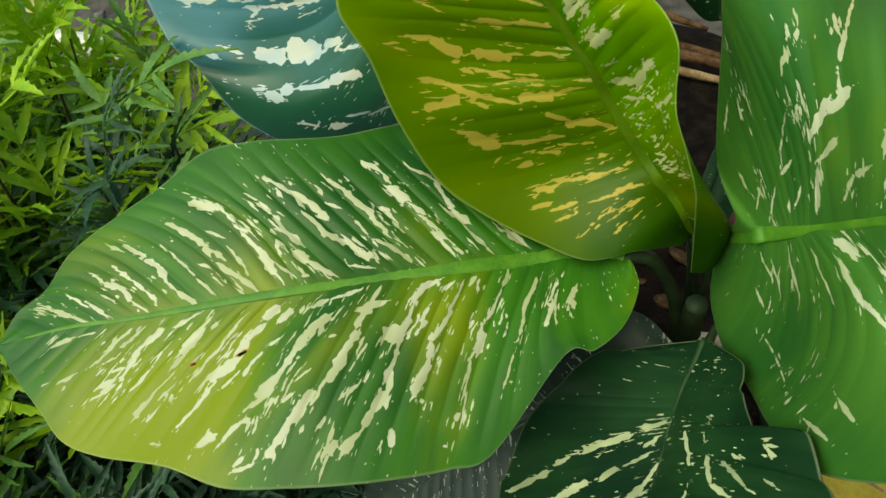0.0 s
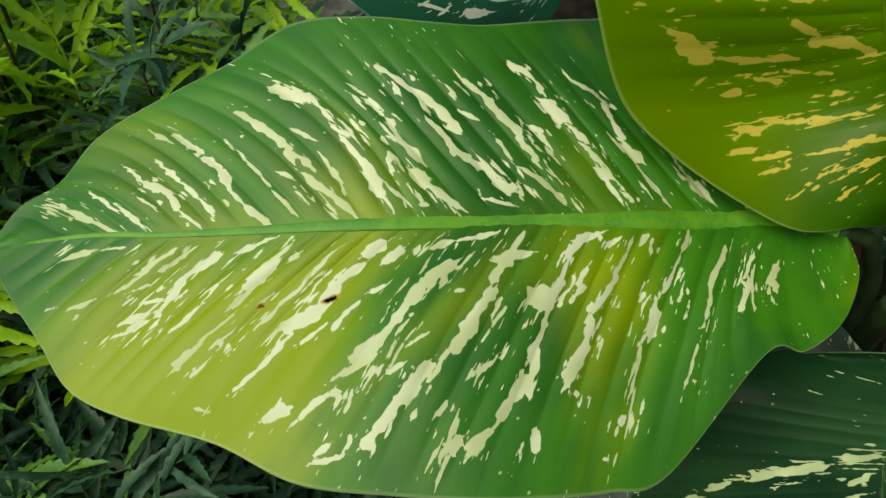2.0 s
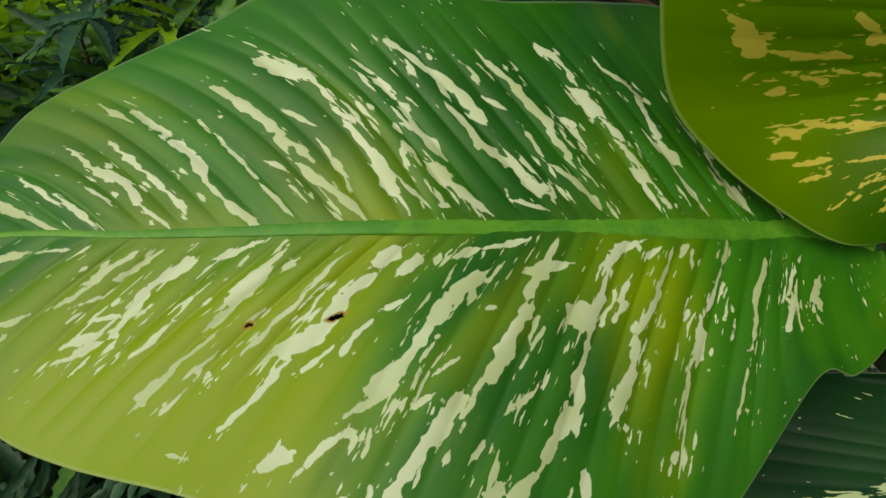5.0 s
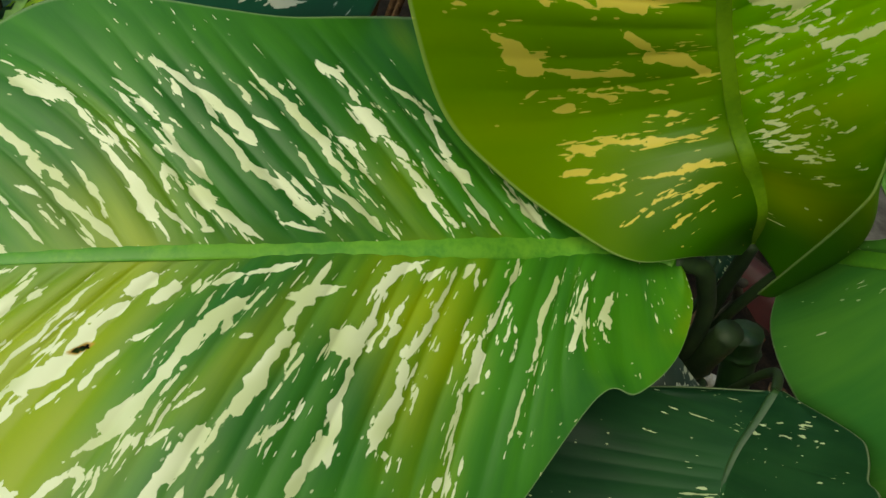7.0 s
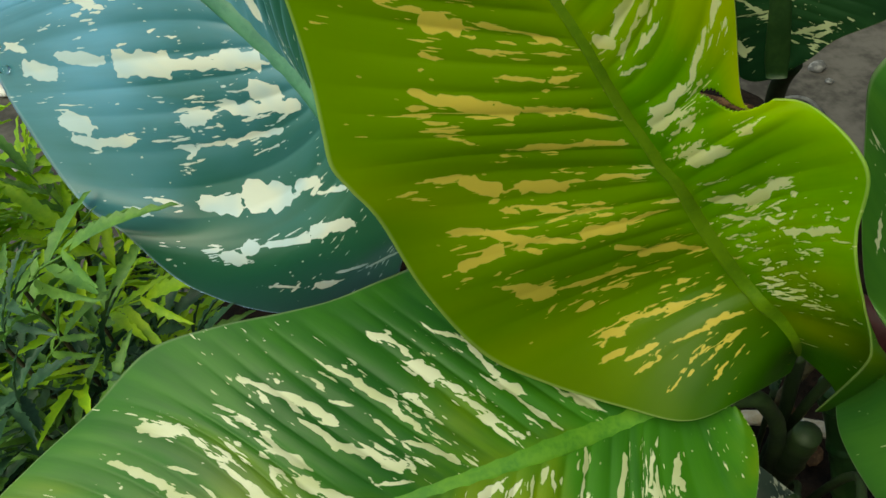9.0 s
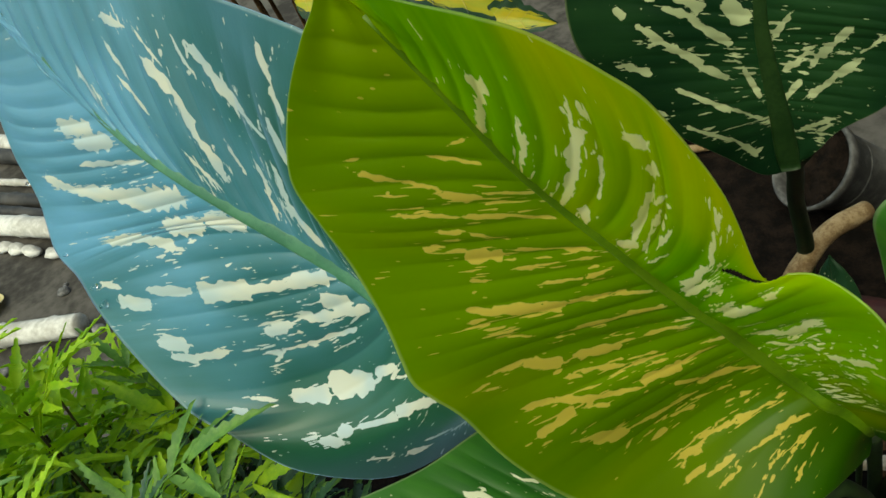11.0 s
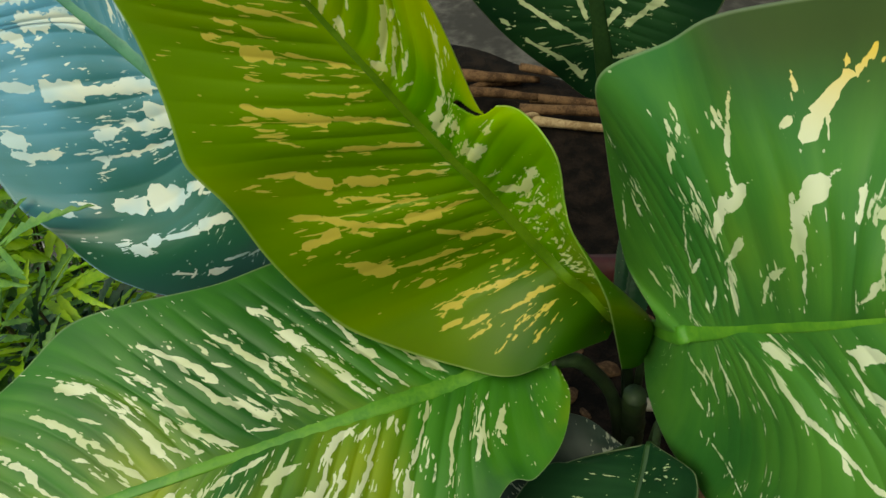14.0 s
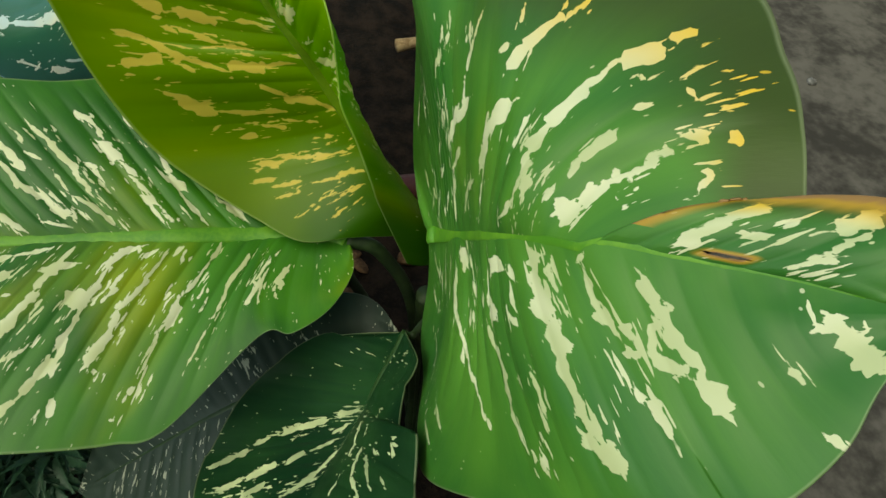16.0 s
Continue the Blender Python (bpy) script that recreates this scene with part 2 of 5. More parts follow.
RIB_YOUNG = plain_material("midrib_young", (0.08, 0.17, 0.004), (0.12, 0.22, 0.006), 60.0, 0.42, 0.15, 0.0005, 0.1)
RIB_BLUISH = plain_material("midrib_bluish", (0.05, 0.17, 0.10), (0.08, 0.23, 0.13), 60.0, 0.36, 0.15, 0.0005, 0.1)
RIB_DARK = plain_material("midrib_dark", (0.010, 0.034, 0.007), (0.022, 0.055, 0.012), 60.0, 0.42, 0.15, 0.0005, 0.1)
# stalk green darkened in its colour for the shade between the leaves
SHADED_STALK = plain_material("stalk_shaded", (0.008, 0.020, 0.005), (0.018, 0.036, 0.009), 60.0, 0.6, 0.15, 0.0005)
GROUND = plain_material("earthy_concrete", (0.040, 0.037, 0.033), (0.115, 0.106, 0.094), 6.0, 0.9, 0.5, 0.004)
WALL = plain_material("weathered_render", (0.16, 0.15, 0.13), (0.26, 0.24, 0.21), 3.0, 0.9, 0.4, 0.004)
SOIL = plain_material("dark_soil", (0.005, 0.004, 0.003), (0.020, 0.013, 0.009), 40.0, 0.95, 0.9, 0.006)
POT = plain_material("dark_red_plastic", (0.035, 0.006, 0.005), (0.06, 0.010, 0.008), 25.0, 0.6, 0.2, 0.001)
GREY_POT = plain_material("weathered_grey_pot", (0.06, 0.058, 0.055), (0.17, 0.165, 0.155), 18.0, 0.75, 0.4, 0.002)
DRY_STALK = plain_material("dry_stalk", (0.20, 0.12, 0.05), (0.42, 0.30, 0.16), 45.0, 0.8, 0.5, 0.001)
PALE_STALK = plain_material("pale_stalk", (0.42, 0.33, 0.22), (0.62, 0.55, 0.44), 45.0, 0.7, 0.4, 0.001)
TWIG = plain_material("brown_twig", (0.055, 0.030, 0.016), (0.16, 0.090, 0.045), 60.0, 0.9, 0.6, 0.002)
BAMBOO = plain_material("weathered_bamboo", (0.42, 0.40, 0.36), (0.72, 0.70, 0.66), 14.0, 0.7, 0.4, 0.002)
# near-black colour for the shaded gaps between the canes
GAP_SHADE = plain_material("cane_gap_shade", (0.02, 0.019, 0.018), (0.06, 0.055, 0.05), 20.0, 0.6, 0.4, 0.002)
STONE = plain_material("grey_pebble", (0.10, 0.10, 0.10), (0.32, 0.31, 0.30), 30.0, 0.9, 0.5, 0.002)
STEM = plain_material("bush_stem", (0.035, 0.028, 0.018), (0.10, 0.085, 0.04), 80.0, 0.8, 0.4, 0.001)
# shaded, half-lit and lit copies of one bush leaf
BUSH_SHADED = plain_material("bush_leaf_shaded", (0.016, 0.055, 0.028), (0.050, 0.115, 0.060), 50.0, 0.45, 0.3, 0.001, 0.15)
BUSH_HALF_LIT = plain_material("bush_leaf", (0.085, 0.21, 0.040), (0.17, 0.33, 0.060), 50.0, 0.45, 0.3, 0.001, 0.25)
BUSH_LIT = plain_material("bush_leaf_lit", (0.25, 0.48, 0.022), (0.44, 0.64, 0.030), 50.0, 0.45, 0.3, 0.001, 0.35)
YELLOW_OLD = plain_material("yellowed_leaf", (0.36, 0.26, 0.02), (0.50, 0.40, 0.05), 30.0, 0.6, 0.4, 0.001, 0.25)
PETAL = plain_material("cream_petal", (0.62, 0.52, 0.22), (0.78, 0.72, 0.45), 60.0, 0.6, 0.3, 0.001, 0.3)
WRAP_YELLOW = plain_material("yellow_wrapper", (0.70, 0.30, 0.01), (0.85, 0.50, 0.02), 60.0, 0.3, 0.3, 0.001)
WRAP_WHITE = plain_material("white_wrapper", (0.70, 0.70, 0.66), (0.82, 0.80, 0.72), 60.0, 0.3, 0.3, 0.001)


def patched_material():
    """A shrub's leaf: yellow middle along its veins, dark green patches to the edge."""
    m, t, b = material("gold_and_green_leaf")
    co = attribute(t, "blade", "Vector")
    rnd = t.nodes.new("ShaderNodeObjectInfo").outputs["Random"]
    shift = t.nodes.new("ShaderNodeVectorMath")
    shift.operation = "ADD"
    t.links.new(co, shift.inputs[0])
    spread = t.nodes.new("ShaderNodeCombineXYZ")
    t.links.new(maths(t, "MULTIPLY", rnd, 9.0), spread.inputs[0])
    t.links.new(spread.outputs[0], shift.inputs[1])
    sep = t.nodes.new("ShaderNodeSeparateXYZ")
    t.links.new(co, sep.inputs[0])
    edge = maths(t, "ABSOLUTE", sep.outputs[1])
    n = noise_of(t, shift.outputs[0], 4.0, 3.0, 0.6)
    gold = step(t, maths(t, "ADD", maths(t, "MULTIPLY", edge, 0.75), n), 0.87, 0.96)
    tone = mix_colour(t, step(t, noise_of(t, shift.outputs[0], 2.0, 2.0), 0.35, 0.65), (0.56, 0.46, 0.02), (0.40, 0.44, 0.03))
    veins = step(t, maths(t, "ABSOLUTE", maths(t, "SINE", maths(t, "MULTIPLY", maths(t, "SUBTRACT", sep.outputs[0], maths(t, "MULTIPLY", edge, 0.14)), 16.0))), 0.0, 0.12)
    tone = mix_colour(t, veins, (0.52, 0.44, 0.08), tone)
    colour = mix_colour(t, gold, tone, (0.020, 0.060, 0.028))
    t.links.new(colour, b.inputs["Base Color"])
    b.inputs["Roughness"].default_value = 0.42
    relief(t, b, maths(t, "ADD", veins, n), 0.4, 0.0012)
    see_through(t, b, colour, 0.25)
    return m


PATCHED = patched_material()


# ---- ground ----
def ground():
    n = 60
    x = np.sign(np.linspace(-1, 1, n)) * np.abs(np.linspace(-1, 1, n)) ** 4 * 60
    gx, gy = np.meshgrid(x, x + 0.6, indexing="ij")
    z = 0.012 * (lattice(gx * 3 + 90, gy * 3 + 90, 5) - 0.5) * (np.hypot(gx, gy) < 6)
    verts = np.stack([gx, gy, z], -1).reshape(-1, 3)
    faces = [(i * n + j, (i + 1) * n + j, (i + 1) * n + j + 1, i * n + j + 1) for i in range(n - 1) for j in range(n - 1)]
    ob = new("ground", mesh_of("ground", verts, faces))
    ob.data.materials.append(GROUND)
    return tagged(ob, "worn grey-brown concrete ground with dirt", "ground", kind="structure")


ground()


def unseen_wall(name, x0, x1, y0, y1, height, label):
    bm = bmesh.new()
    bmesh.ops.create_cube(bm, size=1.0)
    for v in bm.verts:
        v.co = Vector((x0 if v.co.x < 0 else x1, y0 if v.co.y < 0 else y1, -0.05 if v.co.z < 0 else height))
    me = bpy.data.meshes.new(name)
    bm.to_mesh(me)
    bm.free()
    ob = new(name, me)
    me.materials.append(WALL)
    return tagged(ob, label, "wall", kind="structure")


# two unseen walls, added to block skylight from the right and behind
unseen_wall("unseen_wall_east", 1.75, 1.90, -1.65, 3.6, 2.5, "unseen plain rendered wall added to hold back skylight")
unseen_wall("unseen_wall_south", -0.9, 1.75, -1.65, -1.50, 2.5, "unseen plain rendered wall added to hold back skylight")

# Leaves in mm, base to tip: the midrib, and each side vein at its middle and at the margin.
LEAF1 = dict(
    up=(0, -0.3, 1),
    rib=[(95.2, 228.8, 376), (91, 230.6, 376.4), (85.6, 231.6, 376.5), (76.9, 231.2, 376.2), (66.1, 230.6, 375.8), (53, 228.5, 375.4), (39.4, 225.8, 376.4), (16.4, 220.3, 379.6), (-0.4, 217.5, 380.4), (-23, 213.8, 381), (-46.9, 209.9, 381.2), (-72.3, 205, 382), (-99.1, 202.2, 379.4), (-136.5, 201, 371.8), (-160.6, 199.6, 368), (-190, 199.5, 362.7), (-230.3, 196.3, 352.2)],
    left_mid=[(96.6, 225.7, 375.3), (94.7, 216.9, 373.3), (86.5, 205.6, 371.2), (73.7, 202.1, 371), (54.7, 195.5, 371.6), (36.4, 178.5, 367.7), (19, 176.9, 367.7), (-3.2, 173.1, 370.5), (-20.6, 168.8, 371.6), (-44.9, 166.8, 374.4), (-73.3, 163, 372.8), (-102.8, 168, 366.4), (-131.6, 171.5, 363.2), (-161.6, 171.8, 355.9), (-183.5, 179.8, 356.2), (-204.7, 188.3, 354.7), (-230.3, 196.3, 352.2)],
    left=[(98.2, 223.3, 374.7), (99.2, 209.9, 371.9), (89.8, 190.7, 368.6), (74, 177.5, 366.9), (59.5, 174.8, 367), (24.4, 133, 353.2), (4.5, 125.2, 353.5), (-18.6, 119.8, 356.8), (-40.2, 116.5, 359.3), (-64.9, 115.5, 358.9), (-94.7, 116.8, 357.2), (-123.7, 127.6, 355.8), (-159.4, 136.7, 346.8), (-181.3, 145.5, 344.6), (-197.5, 161.3, 347), (-216.5, 179.7, 349.4), (-230.3, 196.3, 352.2)],
    right_mid=[(95, 236.4, 378.1), (87.1, 250.6, 382.6), (73.7, 261.4, 387.3), (57.4, 266.5, 391.2), (38.9, 265.7, 394.2), (21.4, 255.8, 394.3), (2.2, 255.3, 398), (-19.7, 253.4, 401.3), (-37.4, 246.7, 401.2), (-61.6, 243.3, 401.5), (-82.1, 238.4, 399.7), (-105.2, 240.2, 398), (-135.9, 232.8, 387.9), (-165.6, 223, 378.4), (-185.3, 214.8, 371.3), (-209.3, 209.3, 361.1), (-230.3, 196.3, 352.2)],
    right=[(94.5, 242.9, 380), (85.6, 267.8, 389.1), (67, 283.8, 397), (40.9, 294.9, 404.9), (13.6, 300.4, 410.8), (-11.1, 294.9, 412.4), (-31.2, 289, 412.9), (-50.7, 283.3, 413.3), (-71.9, 280.4, 414.2), (-97, 279.8, 413.5), (-124.2, 278.2, 408.5), (-148.1, 263.8, 397.3), (-172.2, 250.9, 387.4), (-194.5, 236.3, 377.6), (-207.2, 220.6, 366.8), (-222.4, 212, 359.4), (-230.3, 196.3, 352.2)],
)
YELLOW = dict(
    up=(-0.1, -1, 0.15),
    rib=[(134, 244, 372), (123, 238, 394), (115, 242, 407), (107.9, 243.8, 415.3), (101.6, 250, 422.4), (91.7, 253.3, 436.6), (80.3, 256.3, 454.2), (70.3, 255.2, 471.8), (64.3, 257, 479.1), (59.2, 257.3, 487.5), (52.9, 258.8, 496.9), (44.4, 258.8, 511), (35.4, 259, 526.9), (24.3, 261.7, 544.9), (13.7, 259.3, 565.4), (4.4, 258.1, 587.1), (-4.4, 259.1, 606.1), (-10.8, 259.6, 620.2), (-16.3, 260, 630.9)],
    left_mid=[(130, 240, 374), (110, 232, 389), (92.6, 233.8, 392.8), (79.8, 243.8, 396.7), (70.6, 253.6, 400.4), (61, 262.9, 413.3), (36.7, 257.5, 447.7), (26.8, 263.7, 465.6), (19.7, 264.7, 480.5), (16.5, 262.8, 490.4), (13.5, 262, 498.8), (6.1, 263.8, 513), (0, 268, 531.5), (-12.8, 268.6, 551.2), (-15.6, 269, 573.3), (-18.4, 268.4, 589.8), (-16.5, 264.1, 610), (-15.1, 261.4, 621), (-16.3, 260, 630.9)],
    left=[(126, 236, 373), (98, 224, 383), (74.1, 219.4, 382.7), (51.4, 228.5, 385.7), (23.5, 238.2, 397.1), (1.7, 244.6, 414.2), (-15.4, 248.4, 448.9), (-25.3, 253.3, 479.1), (-31.9, 256.6, 490.1), (-36.3, 259.5, 498), (-36.7, 262.5, 507.3), (-36.7, 267.6, 522.6), (-38.5, 272.9, 542.7), (-41.5, 276.1, 559.4), (-43, 277.2, 576.5), (-34.6, 273, 598.6), (-25.4, 266.9, 614.5), (-19.3, 262.8, 623.1), (-16.3, 260, 630.9)],
    right_mid=[(139, 223.9, 370.8), (134.2, 212.2, 410.1), (122.1, 215.6, 429), (111.1, 219.9, 440.7), (100.9, 230.4, 452.2), (95.1, 233.7, 464.3), (88.2, 236.7, 482.2), (74.1, 234.2, 503.1), (67.9, 240.8, 501.9), (63.9, 242, 513.2), (60.2, 242.9, 521.6), (50, 246.2, 538.8), (43.1, 246, 556.5), (29.1, 250.5, 570.8), (14.5, 253.5, 585.6), (3.5, 255.9, 602.1), (-5.7, 258.2, 614.5), (-12.3, 259.6, 623.5), (-16.3, 260, 630.9)],
    right=[(126, 218, 374), (109.3, 199.1, 437.2), (104.7, 197.2, 453.9), (98.8, 200.7, 468.7), (92.1, 202.9, 484), (90.5, 206.2, 493.9), (88.1, 209, 512.2), (81.5, 223.8, 520.3), (74.4, 230, 519.9), (69.6, 235.1, 517.2), (58.1, 235.4, 553.5), (42.9, 237.3, 583.8), (33.3, 240.6, 595.5), (20.5, 245.6, 607.8), (9.9, 250.2, 614.4), (-0.7, 254.8, 619.3), (-10, 258.4, 624), (-14, 259.8, 626.3), (-16.3, 260, 630.9)],
)
BLUE = dict(
    up=(-0.4, -0.8, 0.4),
    rib=[(-8, 278, 452), (-17, 284, 460), (-26.5, 291.4, 468.4), (-30.6, 298.2, 473.7), (-36.4, 307, 480.6), (-43.5, 317.2, 489.7), (-54.6, 329, 499.8), (-65.7, 338.4, 510), (-83.2, 353.6, 524.4), (-99.4, 369.7, 536.7), (-116.4, 391.3, 549.1), (-132, 416.6, 565), (-166.1, 479, 619.2)],
    left_mid=[(-16, 286, 436), (-42, 290, 424), (-59.9, 295.6, 429.8), (-74.7, 309.2, 432.3), (-83.1, 326.5, 441.6), (-86.3, 336.5, 472.2), (-104.7, 354.9, 488.3), (-109.5, 370.9, 508.6), (-136, 393, 506.8), (-148.1, 411, 518.1), (-162.6, 435.2, 535.1), (-171.3, 455, 555.6), (-166.1, 479, 619.2)],
    left=[(-24, 294, 406), (-70, 300, 388), (-110.4, 313.1, 400.5), (-132.8, 327.3, 428.1), (-157, 355.4, 430.4), (-175.5, 385.9, 450.4), (-188.2, 411.5, 459.6), (-193.3, 427.5, 471.8), (-201.8, 444.2, 481.3), (-195.9, 454.1, 506.7), (-197.7, 468.9, 529.1), (-190.3, 477, 559.5), (-166.1, 479, 619.2)],
    right_mid=[(-16, 288, 456), (-28, 296, 470), (-33.9, 306, 486.1), (-36.7, 312.1, 500.8), (-41.2, 318.1, 516.4), (-47.8, 325.8, 534.9), (-51.7, 332.6, 552.6), (-65.2, 352.6, 560.4), (-84.6, 367.2, 564.6), (-106.9, 392.6, 572.1), (-127.4, 418.9, 580), (-149.7, 446.8, 587.5), (-166.1, 479, 619.2)],
    right=[(-10, 290, 464), (-18, 292, 490), (-20.2, 295.2, 523.5), (-17.2, 291.2, 551.5), (-16.6, 290.4, 577.5), (-22.6, 298.7, 598.5), (-36.2, 317.3, 605.4), (-55.7, 352.7, 606.9), (-77.1, 382.1, 615.7), (-95.8, 405.4, 625.1), (-113.9, 427, 630.5), (-136.7, 452.1, 631), (-166.1, 479, 619.2)],
)
LEAF4 = dict(
    up=(-0.95, -0.2, 0.3),
    rib=[(139, 222, 396), (130.1, 187.9, 434.4), (132.4, 182.9, 441.1), (134.5, 175.9, 449.8), (136.4, 166.8, 461.6), (138.6, 157.6, 473.3), (140, 140.5, 494.8), (144, 129.7, 508.5), (148.4, 121.6, 517.7), (152.4, 114.5, 525.5), (156.2, 108.5, 531.9), (159.8, 106.8, 536.5), (169.4, 99.5, 542.8), (180.8, 91.8, 549.5), (190.1, 85.2, 555.2), (204.7, 72.8, 564.5)],
    left_mid=[(138, 224, 397), (128.9, 193.3, 432.8), (127.5, 205.7, 440.7), (127.2, 207.9, 463.6), (127.5, 192, 494.6), (130.6, 185.7, 507.5), (138.5, 161.1, 525.7), (149.2, 143.4, 538.2), (158.2, 132.7, 542.2), (170.3, 123.8, 545.9), (174, 107.2, 544.2), (168.5, 106.3, 548), (179.3, 98.5, 554.4), (190.3, 90.5, 561.1), (197.5, 82.5, 565.4), (204.7, 72.8, 564.5)],
    left=[(137, 226, 398), (127.6, 199.3, 432.6), (122.4, 221.9, 444.4), (118.6, 244.2, 487.9), (115, 246, 514), (131.8, 233.1, 531.1), (145.7, 216.4, 548), (193.2, 174.8, 567.2), (198.5, 139.6, 566.4), (197.2, 118.4, 563.4), (195.3, 101.7, 557.2), (183.1, 103.9, 557.3), (195.5, 99, 565.6), (203.4, 93.3, 571), (206.6, 83.7, 572.6), (204.7, 72.8, 564.5)],
    right_mid=[(141, 225, 384), (134.2, 196.7, 399.7), (134.7, 178.7, 404.7), (137.9, 155.2, 413.1), (133.6, 119.2, 461.2), (138.3, 104.3, 476.7), (143.2, 96.1, 490.6), (148.4, 86.5, 510.7), (154.8, 81.1, 520), (160.9, 77.5, 525.6), (166.6, 75.2, 531.1), (168.1, 75.1, 532.7), (175, 74.1, 539.3), (183.7, 73.9, 547.2), (190.7, 73.4, 553), (204.7, 72.8, 564.5)],
    right=[(141, 227, 370), (138, 211, 360), (135, 182, 364), (135, 154, 376), (130.7, 117.5, 398.6), (132.5, 90.7, 423.9), (151.5, 60.1, 489.1), (160.8, 52.5, 506.7), (166.8, 49, 515.3), (172.6, 47.4, 523.1), (177.7, 47.3, 529.8), (178.8, 47.4, 531.2), (185, 48.7, 538.9), (192.1, 54.8, 548.7), (196.7, 62.5, 555.4), (204.7, 72.8, 564.5)],
    split=11,
)
LEAF5 = dict(
    up=(-0.6, -0.3, 0.7),
    rib=[(127, 182, 367), (123, 175, 358), (117, 166, 348), (110, 152, 341), (102, 135, 342), (94, 118, 345), (86, 99, 348), (77, 80, 350), (68, 61, 349)],
    left=[(1, 1, -1), (43, 15, -10), (61, 21, 2), (80, 19, -3), (91, 13, -10), (86, 11, -14), (66, 15, -16), (31, 14, -11), (0, 0, 0)],
    right=[(-1, -1, 1), (-28, -13, 22), (-38, -8, 35), (-69, 24, 55), (-80, 40, 44), (-85, 40, 39), (-78, 28, 36), (-49, 11, 24), (0, 0, 0)],
    cup_left=[0, -5, -5, -2, -2, -2, -2, 0, 0],
    cup_right=[0, 0, 1, 4, 4, 3, 1, 0, 0],
)
LEAF7 = dict(
    up=(-0.6, -0.78, 0.15),
    rib=[(163, 352, 431), (161, 354, 443), (159, 356, 457), (157, 360, 473), (155, 364, 490), (153, 367, 508), (153, 370, 528), (151, 373, 550), (150, 375, 576)],
    left=[(-2, -1, 0), (-15, -14, -2), (-34, -9, -1), (-59, 7, 5), (-74, 20, 10), (-79, 26, 11), (-77, 30, 10), (-54, 29, 5), (0, 0, 0)],
    right=[(2, 1, 0), (13, -3, 0), (22, -9, -1), (40, -17, 1), (57, -20, 3), (66, -18, 4), (68, -16, 4), (50, -7, 1), (0, 0, 0)],
    cup_left=[0, 0, 0, 0, -2, -2, -2, -1, 0],
    cup_right=[0, 0, -1, -2, -3, -2, -1, -1, 0],
)
# Pale streaks: place along the midrib and place across the blade at its inner and outer end, half width in mm.
GREEN_A = [
    (0.920, 0.63, 0.923, 0.43, 0.7), (0.923, 0.43, 0.920, 0.17, 1.1), (0.920, 0.17, 0.913, 0.00, 0.7), (0.887, 0.53, 0.890, 0.27, 0.9), (0.883, 0.27, 0.883, 0.10, 1.1), (0.920, 0.30, 0.920, 0.23, 0.6),
    (0.837, 0.60, 0.837, 0.43, 0.6), (0.837, 0.43, 0.830, 0.30, 1.5), (0.830, 0.30, 0.837, 0.17, 1.3), (0.837, 0.17, 0.830, 0.03, 0.6), (0.860, 0.33, 0.857, 0.20, 0.6), (0.810, 0.53, 0.810, 0.37, 0.7),
    (0.810, 0.30, 0.810, 0.23, 0.8), (0.810, 0.20, 0.810, 0.13, 1.2), (0.787, 0.77, 0.787, 0.67, 0.7), (0.780, 0.67, 0.780, 0.50, 1.1), (0.783, 0.47, 0.780, 0.37, 1.5), (0.780, 0.37, 0.787, 0.23, 1.6),
    (0.787, 0.23, 0.787, 0.13, 1.0), (0.787, 0.13, 0.783, 0.03, 1.4),
]
GREEN_B = [
    (0.760, 0.53, 0.760, 0.47, 0.8), (0.760, 0.43, 0.763, 0.27, 0.6), (0.763, 0.27, 0.763, 0.13, 0.6), (0.763, 0.13, 0.763, 0.07, 1.0), (0.813, 0.10, 0.813, 0.07, 0.6), (0.733, 0.67, 0.733, 0.57, 0.8),
    (0.733, 0.57, 0.730, 0.40, 1.7), (0.730, 0.40, 0.737, 0.30, 1.0), (0.730, 0.33, 0.727, 0.27, 1.2), (0.737, 0.23, 0.730, 0.13, 1.4), (0.730, 0.13, 0.723, 0.03, 1.0), (0.717, 0.47, 0.713, 0.40, 0.6),
    (0.717, 0.30, 0.717, 0.20, 0.6), (0.750, 0.27, 0.747, 0.23, 0.6), (0.697, 0.73, 0.693, 0.67, 1.5), (0.697, 0.67, 0.683, 0.60, 2.1), (0.683, 0.60, 0.687, 0.47, 0.9), (0.690, 0.43, 0.687, 0.37, 0.8),
    (0.693, 0.37, 0.690, 0.23, 1.2), (0.690, 0.23, 0.693, 0.10, 2.1),
]
